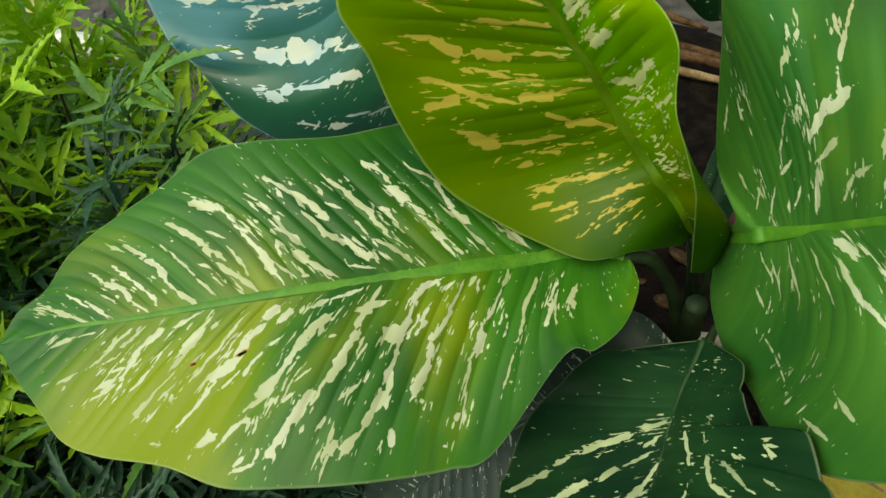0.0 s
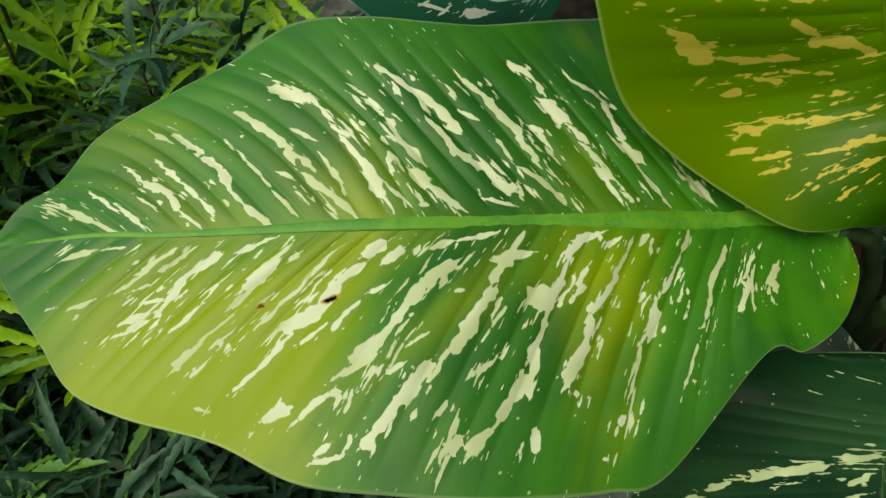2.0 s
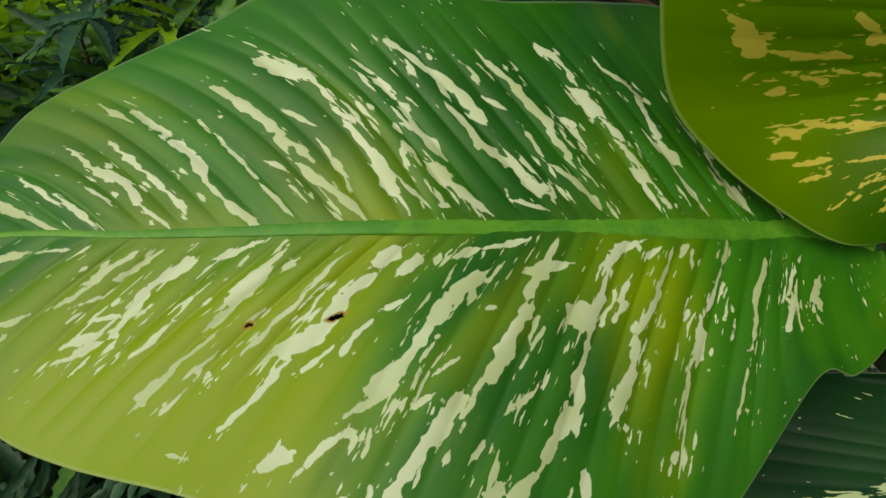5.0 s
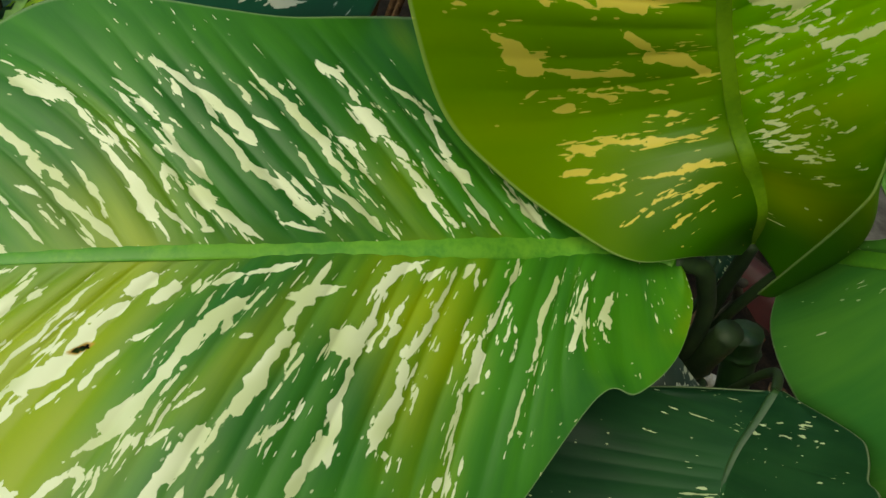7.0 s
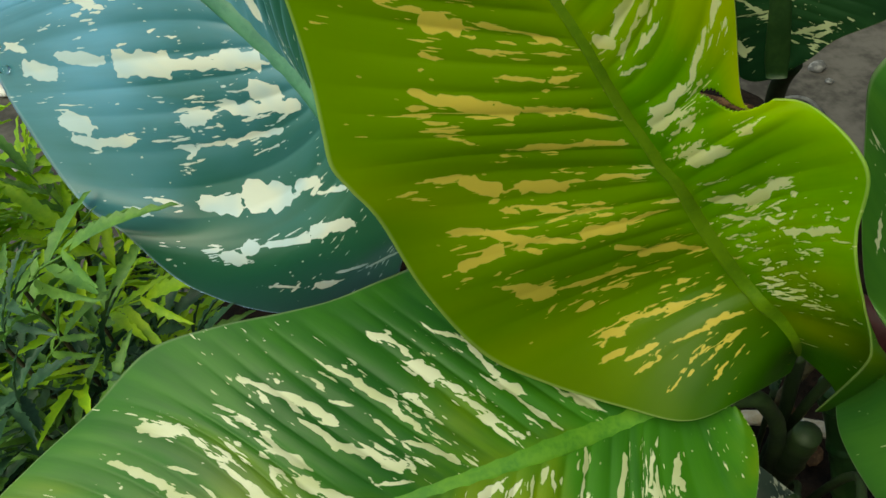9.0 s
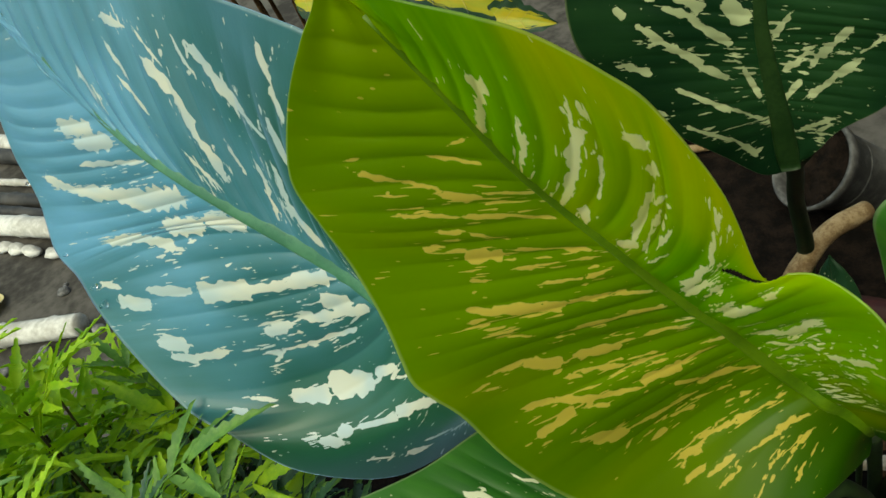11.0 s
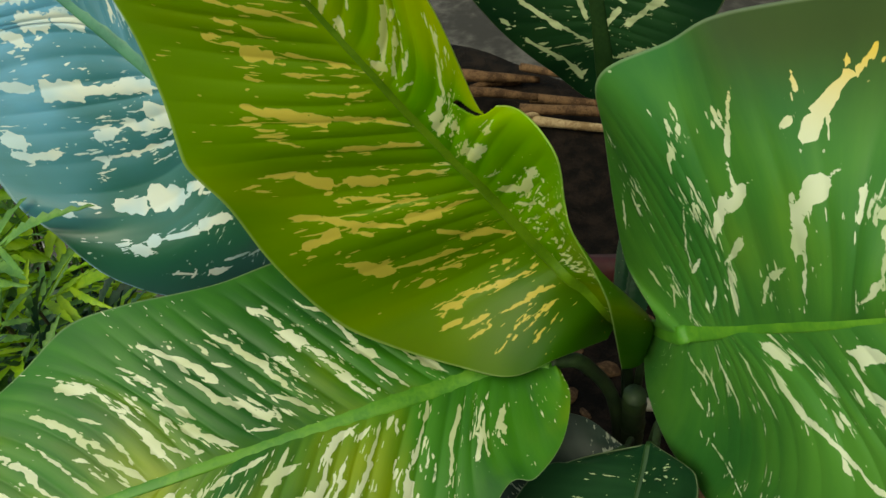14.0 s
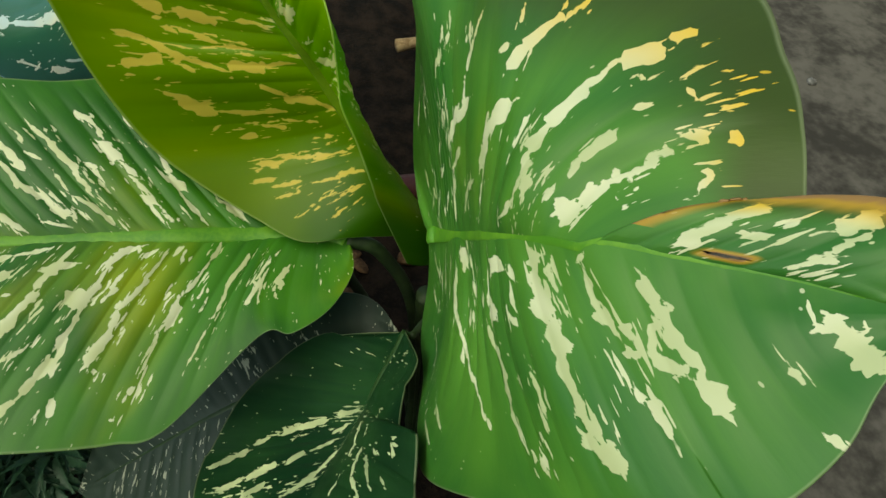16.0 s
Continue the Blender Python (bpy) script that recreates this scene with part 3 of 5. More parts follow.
GREEN_C = [
    (0.693, 0.10, 0.690, 0.03, 0.6), (0.627, 0.60, 0.620, 0.57, 1.6), (0.627, 0.57, 0.623, 0.53, 0.8), (0.627, 0.67, 0.623, 0.63, 0.6), (0.670, 0.47, 0.670, 0.40, 0.6), (0.623, 0.50, 0.630, 0.40, 1.4),
    (0.630, 0.40, 0.627, 0.30, 1.4), (0.650, 0.23, 0.640, 0.17, 2.5), (0.640, 0.17, 0.627, 0.07, 1.2), (0.650, 0.40, 0.650, 0.37, 0.6), (0.660, 0.30, 0.670, 0.20, 0.9), (0.680, 0.13, 0.673, 0.07, 0.6),
    (0.663, 0.07, 0.657, 0.07, 0.6), (0.587, 0.73, 0.583, 0.70, 0.8), (0.583, 0.70, 0.573, 0.60, 1.0), (0.573, 0.60, 0.563, 0.53, 1.4), (0.563, 0.53, 0.563, 0.40, 1.8), (0.583, 0.47, 0.583, 0.33, 1.0),
    (0.583, 0.33, 0.573, 0.23, 1.4), (0.570, 0.23, 0.573, 0.17, 1.6),
]
GREEN_D = [
    (0.573, 0.17, 0.560, 0.13, 1.8), (0.593, 0.10, 0.577, 0.07, 0.8), (0.540, 0.63, 0.540, 0.57, 0.6), (0.543, 0.50, 0.537, 0.47, 0.6), (0.567, 0.30, 0.567, 0.23, 0.6), (0.587, 0.33, 0.590, 0.30, 0.6),
    (0.517, 0.67, 0.510, 0.57, 0.8), (0.510, 0.57, 0.507, 0.40, 1.9), (0.510, 0.40, 0.513, 0.27, 0.8), (0.533, 0.23, 0.523, 0.17, 0.6), (0.527, 0.17, 0.520, 0.07, 0.8), (0.487, 0.43, 0.480, 0.40, 1.0),
    (0.533, 0.37, 0.537, 0.27, 0.6), (0.550, 0.17, 0.557, 0.10, 0.6), (0.443, 0.73, 0.437, 0.67, 1.1), (0.437, 0.67, 0.440, 0.57, 1.1), (0.447, 0.53, 0.440, 0.43, 2.4), (0.457, 0.53, 0.460, 0.47, 0.6),
    (0.443, 0.40, 0.437, 0.33, 0.9), (0.443, 0.30, 0.437, 0.23, 0.9),
]
GREEN_E = [
    (0.447, 0.20, 0.440, 0.17, 2.1), (0.447, 0.17, 0.450, 0.07, 0.9), (0.437, 0.10, 0.433, 0.07, 0.9), (0.490, 0.33, 0.490, 0.30, 0.6), (0.387, 0.67, 0.377, 0.63, 1.1), (0.377, 0.63, 0.367, 0.57, 0.9),
    (0.370, 0.57, 0.387, 0.37, 1.3), (0.393, 0.33, 0.387, 0.27, 2.0), (0.397, 0.23, 0.397, 0.07, 0.8), (0.300, 0.63, 0.303, 0.60, 0.9), (0.313, 0.50, 0.317, 0.37, 0.8), (0.323, 0.33, 0.330, 0.20, 0.7),
    (0.330, 0.20, 0.320, 0.13, 2.1), (0.320, 0.17, 0.320, 0.10, 0.6), (0.270, 0.33, 0.280, 0.23, 0.6), (0.267, 0.23, 0.273, 0.07, 0.6), (0.243, 0.20, 0.247, 0.10, 0.6), (0.930, -0.33, 0.917, -0.20, 1.0),
    (0.907, -0.17, 0.893, -0.13, 0.6), (0.873, -0.67, 0.863, -0.57, 1.1),
]
GREEN_F = [
    (0.863, -0.57, 0.850, -0.40, 0.6), (0.850, -0.40, 0.840, -0.13, 0.6), (0.893, -0.80, 0.887, -0.73, 0.6), (0.850, -0.27, 0.843, -0.17, 1.0), (0.843, -0.17, 0.840, -0.10, 0.8), (0.833, -0.23, 0.823, -0.10, 0.8),
    (0.807, -0.27, 0.800, -0.13, 1.4), (0.800, -0.50, 0.807, -0.27, 1.4), (0.817, -0.43, 0.807, -0.40, 0.6), (0.820, -0.57, 0.810, -0.50, 0.9), (0.813, -0.63, 0.803, -0.53, 0.9), (0.840, -0.40, 0.830, -0.33, 0.6),
    (0.773, -0.60, 0.773, -0.43, 0.8), (0.773, -0.43, 0.777, -0.33, 0.7), (0.743, -0.77, 0.743, -0.67, 1.6), (0.743, -0.67, 0.740, -0.50, 0.6), (0.747, -0.47, 0.750, -0.33, 1.0), (0.753, -0.37, 0.753, -0.23, 2.5),
    (0.753, -0.23, 0.757, -0.13, 1.2), (0.787, -0.13, 0.777, -0.07, 0.9),
]
GREEN_G = [
    (0.730, -0.43, 0.727, -0.40, 0.6), (0.723, -0.67, 0.723, -0.63, 0.6), (0.713, -0.50, 0.713, -0.33, 0.6), (0.713, -0.33, 0.717, -0.17, 0.6), (0.717, -0.60, 0.717, -0.57, 0.6), (0.697, -0.80, 0.690, -0.67, 0.8),
    (0.690, -0.67, 0.687, -0.53, 0.9), (0.697, -0.53, 0.683, -0.43, 2.4), (0.683, -0.43, 0.687, -0.30, 2.1), (0.687, -0.30, 0.683, -0.20, 1.3), (0.690, -0.17, 0.683, -0.10, 1.9), (0.667, -0.20, 0.663, -0.13, 1.7),
    (0.667, -0.87, 0.657, -0.80, 2.0), (0.710, -0.90, 0.703, -0.90, 0.8), (0.677, -0.57, 0.670, -0.47, 0.6), (0.663, -0.50, 0.660, -0.37, 0.8), (0.657, -0.33, 0.650, -0.30, 0.7), (0.647, -0.83, 0.640, -0.73, 1.2),
    (0.640, -0.73, 0.633, -0.70, 0.9), (0.640, -0.67, 0.623, -0.57, 0.9),
]
GREEN_H = [
    (0.637, -0.60, 0.627, -0.50, 2.3), (0.627, -0.50, 0.623, -0.37, 1.6), (0.623, -0.37, 0.623, -0.27, 2.8), (0.623, -0.27, 0.610, -0.20, 2.4), (0.640, -0.13, 0.627, -0.10, 1.3), (0.623, -0.10, 0.593, -0.07, 1.0),
    (0.603, -0.23, 0.600, -0.17, 0.6), (0.607, -0.63, 0.600, -0.60, 1.2), (0.603, -0.53, 0.597, -0.50, 0.6), (0.593, -0.33, 0.587, -0.33, 0.7), (0.597, -0.87, 0.593, -0.83, 1.6), (0.593, -0.83, 0.587, -0.73, 1.6),
    (0.587, -0.73, 0.580, -0.60, 2.5), (0.573, -0.67, 0.573, -0.60, 0.7), (0.573, -0.60, 0.570, -0.53, 0.6), (0.567, -0.57, 0.567, -0.43, 2.2), (0.567, -0.43, 0.563, -0.33, 1.7), (0.567, -0.30, 0.567, -0.17, 1.9),
    (0.580, -0.20, 0.550, -0.17, 1.7), (0.567, -0.17, 0.567, -0.07, 0.8),
]
GREEN_I = [
    (0.537, -0.87, 0.530, -0.83, 2.7), (0.517, -0.87, 0.510, -0.80, 2.3), (0.507, -0.77, 0.503, -0.70, 1.6), (0.503, -0.70, 0.497, -0.63, 2.2), (0.490, -0.67, 0.500, -0.53, 1.1), (0.503, -0.57, 0.503, -0.43, 1.3),
    (0.527, -0.37, 0.510, -0.33, 3.7), (0.507, -0.40, 0.510, -0.27, 1.6), (0.507, -0.30, 0.510, -0.17, 1.0), (0.513, -0.17, 0.510, -0.10, 1.4), (0.513, -0.10, 0.490, -0.07, 1.4), (0.487, -0.30, 0.483, -0.23, 0.8),
    (0.487, -0.37, 0.477, -0.30, 0.9), (0.557, -0.77, 0.553, -0.73, 0.9), (0.540, -0.63, 0.533, -0.57, 0.6), (0.550, -0.53, 0.547, -0.40, 0.7), (0.553, -0.40, 0.553, -0.37, 0.8), (0.447, -0.67, 0.440, -0.53, 1.9),
    (0.443, -0.53, 0.443, -0.43, 1.4), (0.447, -0.43, 0.433, -0.27, 1.2),
]
GREEN_J = [
    (0.437, -0.27, 0.437, -0.10, 0.6), (0.467, -0.13, 0.457, -0.10, 0.9), (0.433, -0.70, 0.430, -0.70, 1.3), (0.457, -0.87, 0.463, -0.80, 1.5), (0.383, -0.80, 0.380, -0.77, 1.4), (0.380, -0.70, 0.383, -0.53, 0.6),
    (0.387, -0.53, 0.380, -0.47, 0.7), (0.377, -0.50, 0.380, -0.40, 1.9), (0.383, -0.40, 0.377, -0.23, 0.7), (0.377, -0.23, 0.377, -0.07, 0.6), (0.390, -0.90, 0.387, -0.90, 0.6), (0.410, -0.17, 0.413, -0.10, 0.6),
    (0.400, -0.37, 0.400, -0.33, 0.6), (0.317, -0.67, 0.313, -0.53, 0.6), (0.357, -0.37, 0.357, -0.30, 0.6), (0.313, -0.43, 0.317, -0.30, 0.9), (0.317, -0.30, 0.310, -0.13, 1.3), (0.260, -0.57, 0.250, -0.40, 1.0),
    (0.257, -0.37, 0.250, -0.23, 0.6), (0.223, -0.47, 0.210, -0.33, 1.2),
]
GREEN_K = [
    (0.217, -0.53, 0.213, -0.43, 0.9), (0.620, -0.93, 0.607, -0.90, 0.9), (0.623, -0.90, 0.617, -0.87, 1.2),
]
GREEN = GREEN_A + GREEN_B + GREEN_C + GREEN_D + GREEN_E + GREEN_F + GREEN_G + GREEN_H + GREEN_I + GREEN_J + GREEN_K
YOUNG_A = [
    (0.777, -0.67, 0.767, -0.57, 1.2), (0.767, -0.57, 0.757, -0.40, 0.6), (0.750, -0.37, 0.743, -0.23, 1.4), (0.750, -0.20, 0.747, -0.03, 0.6), (0.787, -0.30, 0.783, -0.13, 0.6), (0.807, -0.17, 0.810, -0.10, 0.6),
    (0.733, -0.57, 0.727, -0.37, 0.6), (0.727, -0.33, 0.720, -0.17, 0.8), (0.720, -0.17, 0.710, -0.07, 0.6), (0.710, -0.50, 0.707, -0.43, 0.6), (0.703, -0.40, 0.697, -0.37, 0.6), (0.680, -0.63, 0.680, -0.53, 0.7),
    (0.670, -0.57, 0.667, -0.43, 2.6), (0.673, -0.40, 0.670, -0.27, 0.7), (0.670, -0.27, 0.660, -0.10, 0.6), (0.687, -0.67, 0.683, -0.67, 0.7), (0.640, -0.63, 0.637, -0.57, 0.7), (0.647, -0.43, 0.643, -0.33, 0.6),
    (0.623, -0.37, 0.620, -0.23, 0.6), (0.623, -0.20, 0.623, -0.13, 0.6),
]
YOUNG_B = [
    (0.607, -0.70, 0.597, -0.63, 0.8), (0.600, -0.63, 0.590, -0.47, 2.0), (0.590, -0.47, 0.580, -0.40, 2.4), (0.587, -0.37, 0.580, -0.23, 0.9), (0.587, -0.23, 0.563, -0.07, 0.6), (0.550, -0.67, 0.523, -0.60, 0.6),
    (0.503, -0.47, 0.507, -0.37, 0.8), (0.510, -0.37, 0.507, -0.23, 0.8), (0.520, -0.23, 0.507, -0.10, 0.8), (0.440, -0.80, 0.440, -0.70, 1.0), (0.433, -0.70, 0.413, -0.60, 2.1), (0.413, -0.53, 0.410, -0.37, 2.6),
    (0.417, -0.37, 0.420, -0.13, 1.0), (0.420, -0.13, 0.423, -0.07, 0.6), (0.413, -0.87, 0.407, -0.83, 0.6), (0.387, -0.63, 0.383, -0.60, 0.9), (0.387, -0.57, 0.377, -0.43, 0.8), (0.347, -0.43, 0.343, -0.27, 2.3),
    (0.347, -0.27, 0.350, -0.13, 1.0), (0.370, -0.40, 0.370, -0.27, 0.7),
]
YOUNG_C = [
    (0.363, -0.10, 0.360, 0.00, 0.7), (0.373, -0.83, 0.367, -0.73, 1.3), (0.367, -0.73, 0.350, -0.60, 1.5), (0.350, -0.60, 0.340, -0.47, 1.1), (0.343, -0.87, 0.350, -0.70, 2.0), (0.343, -0.63, 0.337, -0.60, 0.7),
    (0.320, -0.80, 0.313, -0.73, 1.6), (0.313, -0.77, 0.300, -0.70, 3.6), (0.303, -0.67, 0.300, -0.53, 1.2), (0.300, -0.60, 0.297, -0.40, 1.5), (0.307, -0.33, 0.303, -0.17, 2.4), (0.307, -0.20, 0.290, -0.10, 1.7),
    (0.323, -0.37, 0.313, -0.30, 1.4), (0.287, -0.77, 0.290, -0.73, 0.6), (0.277, -0.70, 0.277, -0.63, 1.5), (0.287, -0.57, 0.280, -0.47, 0.8), (0.287, -0.43, 0.280, -0.27, 0.8), (0.237, -0.70, 0.233, -0.60, 1.2),
    (0.240, -0.57, 0.233, -0.43, 1.0), (0.260, -0.37, 0.253, -0.17, 0.9),
]
YOUNG_D = [
    (0.210, -0.80, 0.210, -0.70, 1.0), (0.197, -0.73, 0.190, -0.60, 0.8), (0.227, -0.40, 0.223, -0.20, 1.0), (0.177, -0.50, 0.170, -0.33, 0.8), (0.177, -0.77, 0.173, -0.63, 0.8), (0.170, -0.40, 0.177, -0.20, 0.8),
    (0.170, -0.30, 0.163, -0.13, 0.8), (0.143, -0.67, 0.147, -0.43, 0.6), (0.133, -0.43, 0.130, -0.23, 0.6), (0.110, -0.63, 0.107, -0.47, 0.6), (0.483, -0.53, 0.480, -0.47, 0.6), (0.443, 0.17, 0.447, 0.37, 0.9),
    (0.420, 0.17, 0.400, 0.40, 2.4), (0.413, 0.60, 0.420, 0.70, 1.1), (0.487, 0.17, 0.493, 0.37, 0.7), (0.537, 0.07, 0.560, 0.40, 1.2), (0.347, 0.10, 0.330, 0.33, 2.4), (0.323, 0.33, 0.337, 0.53, 1.5),
    (0.337, 0.53, 0.333, 0.60, 1.4), (0.317, 0.13, 0.297, 0.47, 1.1),
]
YOUNG_E = [
    (0.297, 0.47, 0.293, 0.93, 0.7), (0.280, 0.53, 0.277, 0.90, 1.0), (0.290, 0.20, 0.257, 0.70, 0.6), (0.270, 0.20, 0.237, 0.67, 0.7), (0.243, 0.13, 0.203, 0.50, 0.7), (0.213, 0.17, 0.187, 0.57, 0.6),
    (0.190, 0.13, 0.170, 0.40, 0.6), (0.293, 0.07, 0.280, 0.23, 0.6), (0.370, 0.13, 0.363, 0.23, 0.8), (0.810, 0.57, 0.803, 0.47, 1.0), (0.803, 0.53, 0.817, 0.00, 1.3), (0.773, 0.47, 0.773, 0.33, 0.7),
    (0.770, 0.37, 0.773, 0.10, 0.8), (0.723, 0.73, 0.727, 0.60, 0.6), (0.720, 0.63, 0.733, 0.40, 1.8), (0.727, 0.43, 0.723, 0.03, 1.3), (0.707, 0.50, 0.703, 0.23, 0.6), (0.707, 0.10, 0.700, 0.03, 1.0),
    (0.677, 0.73, 0.660, 0.73, 2.1), (0.650, 0.67, 0.653, 0.60, 0.9),
]
YOUNG_F = [
    (0.660, 0.47, 0.653, 0.13, 1.2), (0.657, 0.03, 0.647, 0.13, 1.8), (0.650, 0.43, 0.627, 0.60, 0.8), (0.613, 0.43, 0.620, 0.27, 0.7), (0.613, 0.13, 0.603, 0.27, 0.6), (0.563, 0.83, 0.563, 0.73, 0.6),
    (0.567, 0.63, 0.557, 0.43, 0.6), (0.560, 0.13, 0.553, 0.23, 1.5), (0.527, 0.07, 0.513, 0.27, 0.9), (0.633, 0.13, 0.640, 0.40, 0.6),
]
YOUNG = YOUNG_A + YOUNG_B + YOUNG_C + YOUNG_D + YOUNG_E + YOUNG_F
BLUISH_A = [
    (0.733, 0.77, 0.707, 0.77, 2.0), (0.683, 0.77, 0.663, 0.67, 0.7), (0.630, 0.77, 0.620, 0.67, 1.0), (0.610, 0.77, 0.587, 0.67, 2.9), (0.587, 0.67, 0.557, 0.57, 3.3), (0.557, 0.57, 0.533, 0.50, 1.3),
    (0.507, 0.90, 0.490, 0.80, 1.6), (0.487, 0.77, 0.473, 0.70, 1.4), (0.507, 0.63, 0.493, 0.47, 1.5), (0.687, 0.67, 0.660, 0.57, 2.7), (0.660, 0.57, 0.653, 0.40, 2.2), (0.653, 0.40, 0.640, 0.23, 1.9),
    (0.740, 0.67, 0.727, 0.57, 1.0), (0.820, 0.47, 0.813, 0.33, 1.1), (0.737, 0.53, 0.717, 0.43, 1.0), (0.537, 0.37, 0.540, 0.17, 1.1), (0.540, 0.20, 0.493, 0.10, 1.8), (0.573, 0.33, 0.580, 0.13, 0.9),
    (0.610, 0.37, 0.607, 0.27, 0.7), (0.683, 0.27, 0.663, 0.13, 0.7),
]
BLUISH_B = [
    (0.890, -0.27, 0.873, -0.10, 3.6), (0.847, -0.30, 0.840, -0.07, 3.8), (0.810, -0.40, 0.797, -0.07, 1.1), (0.793, -0.80, 0.767, -0.63, 2.3), (0.767, -0.63, 0.743, -0.33, 3.6), (0.737, -0.37, 0.717, -0.10, 5.2),
    (0.643, -0.73, 0.623, -0.63, 2.4), (0.623, -0.63, 0.570, -0.60, 2.6), (0.653, -0.40, 0.617, -0.33, 4.6), (0.650, -0.20, 0.623, -0.10, 4.3), (0.550, -0.93, 0.530, -0.87, 1.6), (0.507, -0.90, 0.490, -0.80, 3.4),
    (0.517, -0.77, 0.500, -0.63, 2.3), (0.497, -0.60, 0.487, -0.43, 5.3), (0.487, -0.43, 0.477, -0.20, 2.0), (0.490, -0.23, 0.473, -0.10, 2.9), (0.420, -0.90, 0.410, -0.83, 3.6), (0.397, -0.90, 0.390, -0.83, 2.1),
    (0.393, -0.83, 0.393, -0.73, 2.0), (0.410, -0.57, 0.413, -0.47, 2.6),
]
BLUISH_C = [
    (0.420, -0.43, 0.420, -0.37, 1.7), (0.437, -0.27, 0.420, -0.17, 3.6), (0.417, -0.40, 0.393, -0.10, 2.4), (0.313, -0.87, 0.303, -0.83, 2.0), (0.330, -0.77, 0.320, -0.70, 1.1), (0.323, -0.63, 0.303, -0.50, 4.6),
    (0.317, -0.47, 0.283, -0.30, 5.7), (0.290, -0.27, 0.273, -0.17, 2.4), (0.223, -0.63, 0.217, -0.57, 3.2), (0.213, -0.53, 0.180, -0.40, 1.5), (0.187, -0.37, 0.137, -0.23, 2.4), (0.217, -0.73, 0.197, -0.67, 2.7),
    (0.097, -0.70, 0.077, -0.67, 2.1), (0.380, -0.60, 0.380, -0.57, 1.3), (0.087, -0.57, 0.050, -0.57, 0.7), (0.047, -0.63, 0.010, -0.63, 0.8), (0.137, -0.77, 0.117, -0.73, 0.6), (0.373, -0.60, 0.380, -0.57, 1.0),
    (0.383, -0.63, 0.383, -0.47, 0.7), (0.383, -0.47, 0.377, -0.23, 1.0),
]
BLUISH_D = [
    (0.250, -0.20, 0.187, -0.10, 0.7),
]
BLUISH = BLUISH_A + BLUISH_B + BLUISH_C + BLUISH_D
MATURE_A = [
    (0.273, -0.63, 0.287, -0.67, 0.9), (0.270, -0.57, 0.270, -0.53, 0.8), (0.200, -0.70, 0.207, -0.67, 0.6), (0.313, -0.70, 0.317, -0.73, 0.8), (0.357, -0.60, 0.367, -0.70, 1.0), (0.367, -0.70, 0.373, -0.77, 0.7),
    (0.307, -0.37, 0.343, -0.47, 1.4), (0.343, -0.43, 0.363, -0.50, 1.7), (0.317, -0.27, 0.347, -0.33, 1.1), (0.290, -0.10, 0.307, -0.23, 0.7), (0.270, -0.47, 0.287, -0.50, 0.6), (0.237, -0.40, 0.257, -0.50, 0.6),
    (0.230, -0.30, 0.247, -0.33, 0.9), (0.390, -0.40, 0.403, -0.47, 1.3), (0.403, -0.47, 0.420, -0.53, 2.6), (0.387, -0.30, 0.397, -0.40, 1.7), (0.390, -0.13, 0.393, -0.30, 0.6), (0.363, -0.20, 0.373, -0.23, 1.0),
    (0.347, -0.10, 0.360, -0.20, 0.6), (0.410, -0.63, 0.417, -0.70, 2.1),
]
MATURE_B = [
    (0.417, -0.70, 0.430, -0.80, 2.1), (0.400, -0.67, 0.407, -0.70, 1.0), (0.460, -0.10, 0.487, -0.20, 0.6), (0.497, -0.23, 0.493, -0.30, 1.3), (0.480, -0.23, 0.473, -0.40, 0.9), (0.470, -0.40, 0.470, -0.50, 1.4),
    (0.470, -0.50, 0.473, -0.63, 2.2), (0.470, -0.63, 0.470, -0.70, 1.0), (0.470, -0.70, 0.470, -0.73, 0.6), (0.473, -0.73, 0.487, -0.80, 3.1), (0.483, -0.83, 0.487, -0.87, 2.0), (0.443, -0.40, 0.443, -0.50, 0.7),
    (0.540, -0.20, 0.543, -0.27, 0.6), (0.567, -0.13, 0.590, -0.17, 3.0), (0.587, -0.20, 0.590, -0.33, 1.4), (0.590, -0.33, 0.600, -0.43, 0.8), (0.600, -0.43, 0.593, -0.53, 0.7), (0.600, -0.50, 0.603, -0.60, 1.0),
    (0.593, -0.53, 0.590, -0.67, 0.7), (0.590, -0.67, 0.577, -0.80, 0.8),
]
MATURE_C = [
    (0.597, -0.70, 0.590, -0.73, 1.4), (0.600, -0.80, 0.597, -0.83, 1.8), (0.540, -0.43, 0.540, -0.57, 1.1), (0.547, -0.33, 0.543, -0.40, 0.6), (0.527, -0.67, 0.530, -0.70, 0.8), (0.620, -0.37, 0.623, -0.40, 0.8),
    (0.613, -0.30, 0.617, -0.30, 0.6), (0.743, -0.53, 0.640, -0.63, 0.6), (0.640, -0.63, 0.630, -0.70, 0.6), (0.503, -0.70, 0.503, -0.70, 0.6), (0.530, -0.80, 0.537, -0.80, 0.6), (0.497, -0.73, 0.503, -0.73, 0.6),
    (0.167, -0.83, 0.180, -0.83, 0.6), (0.160, -0.50, 0.160, -0.40, 0.6), (0.160, -0.23, 0.187, -0.30, 0.6), (0.190, -0.13, 0.213, -0.23, 0.6), (0.243, -0.13, 0.253, -0.20, 0.6), (0.140, 0.17, 0.170, 0.23, 0.7),
    (0.173, 0.17, 0.190, 0.27, 0.6), (0.143, 0.40, 0.163, 0.43, 0.9),
]
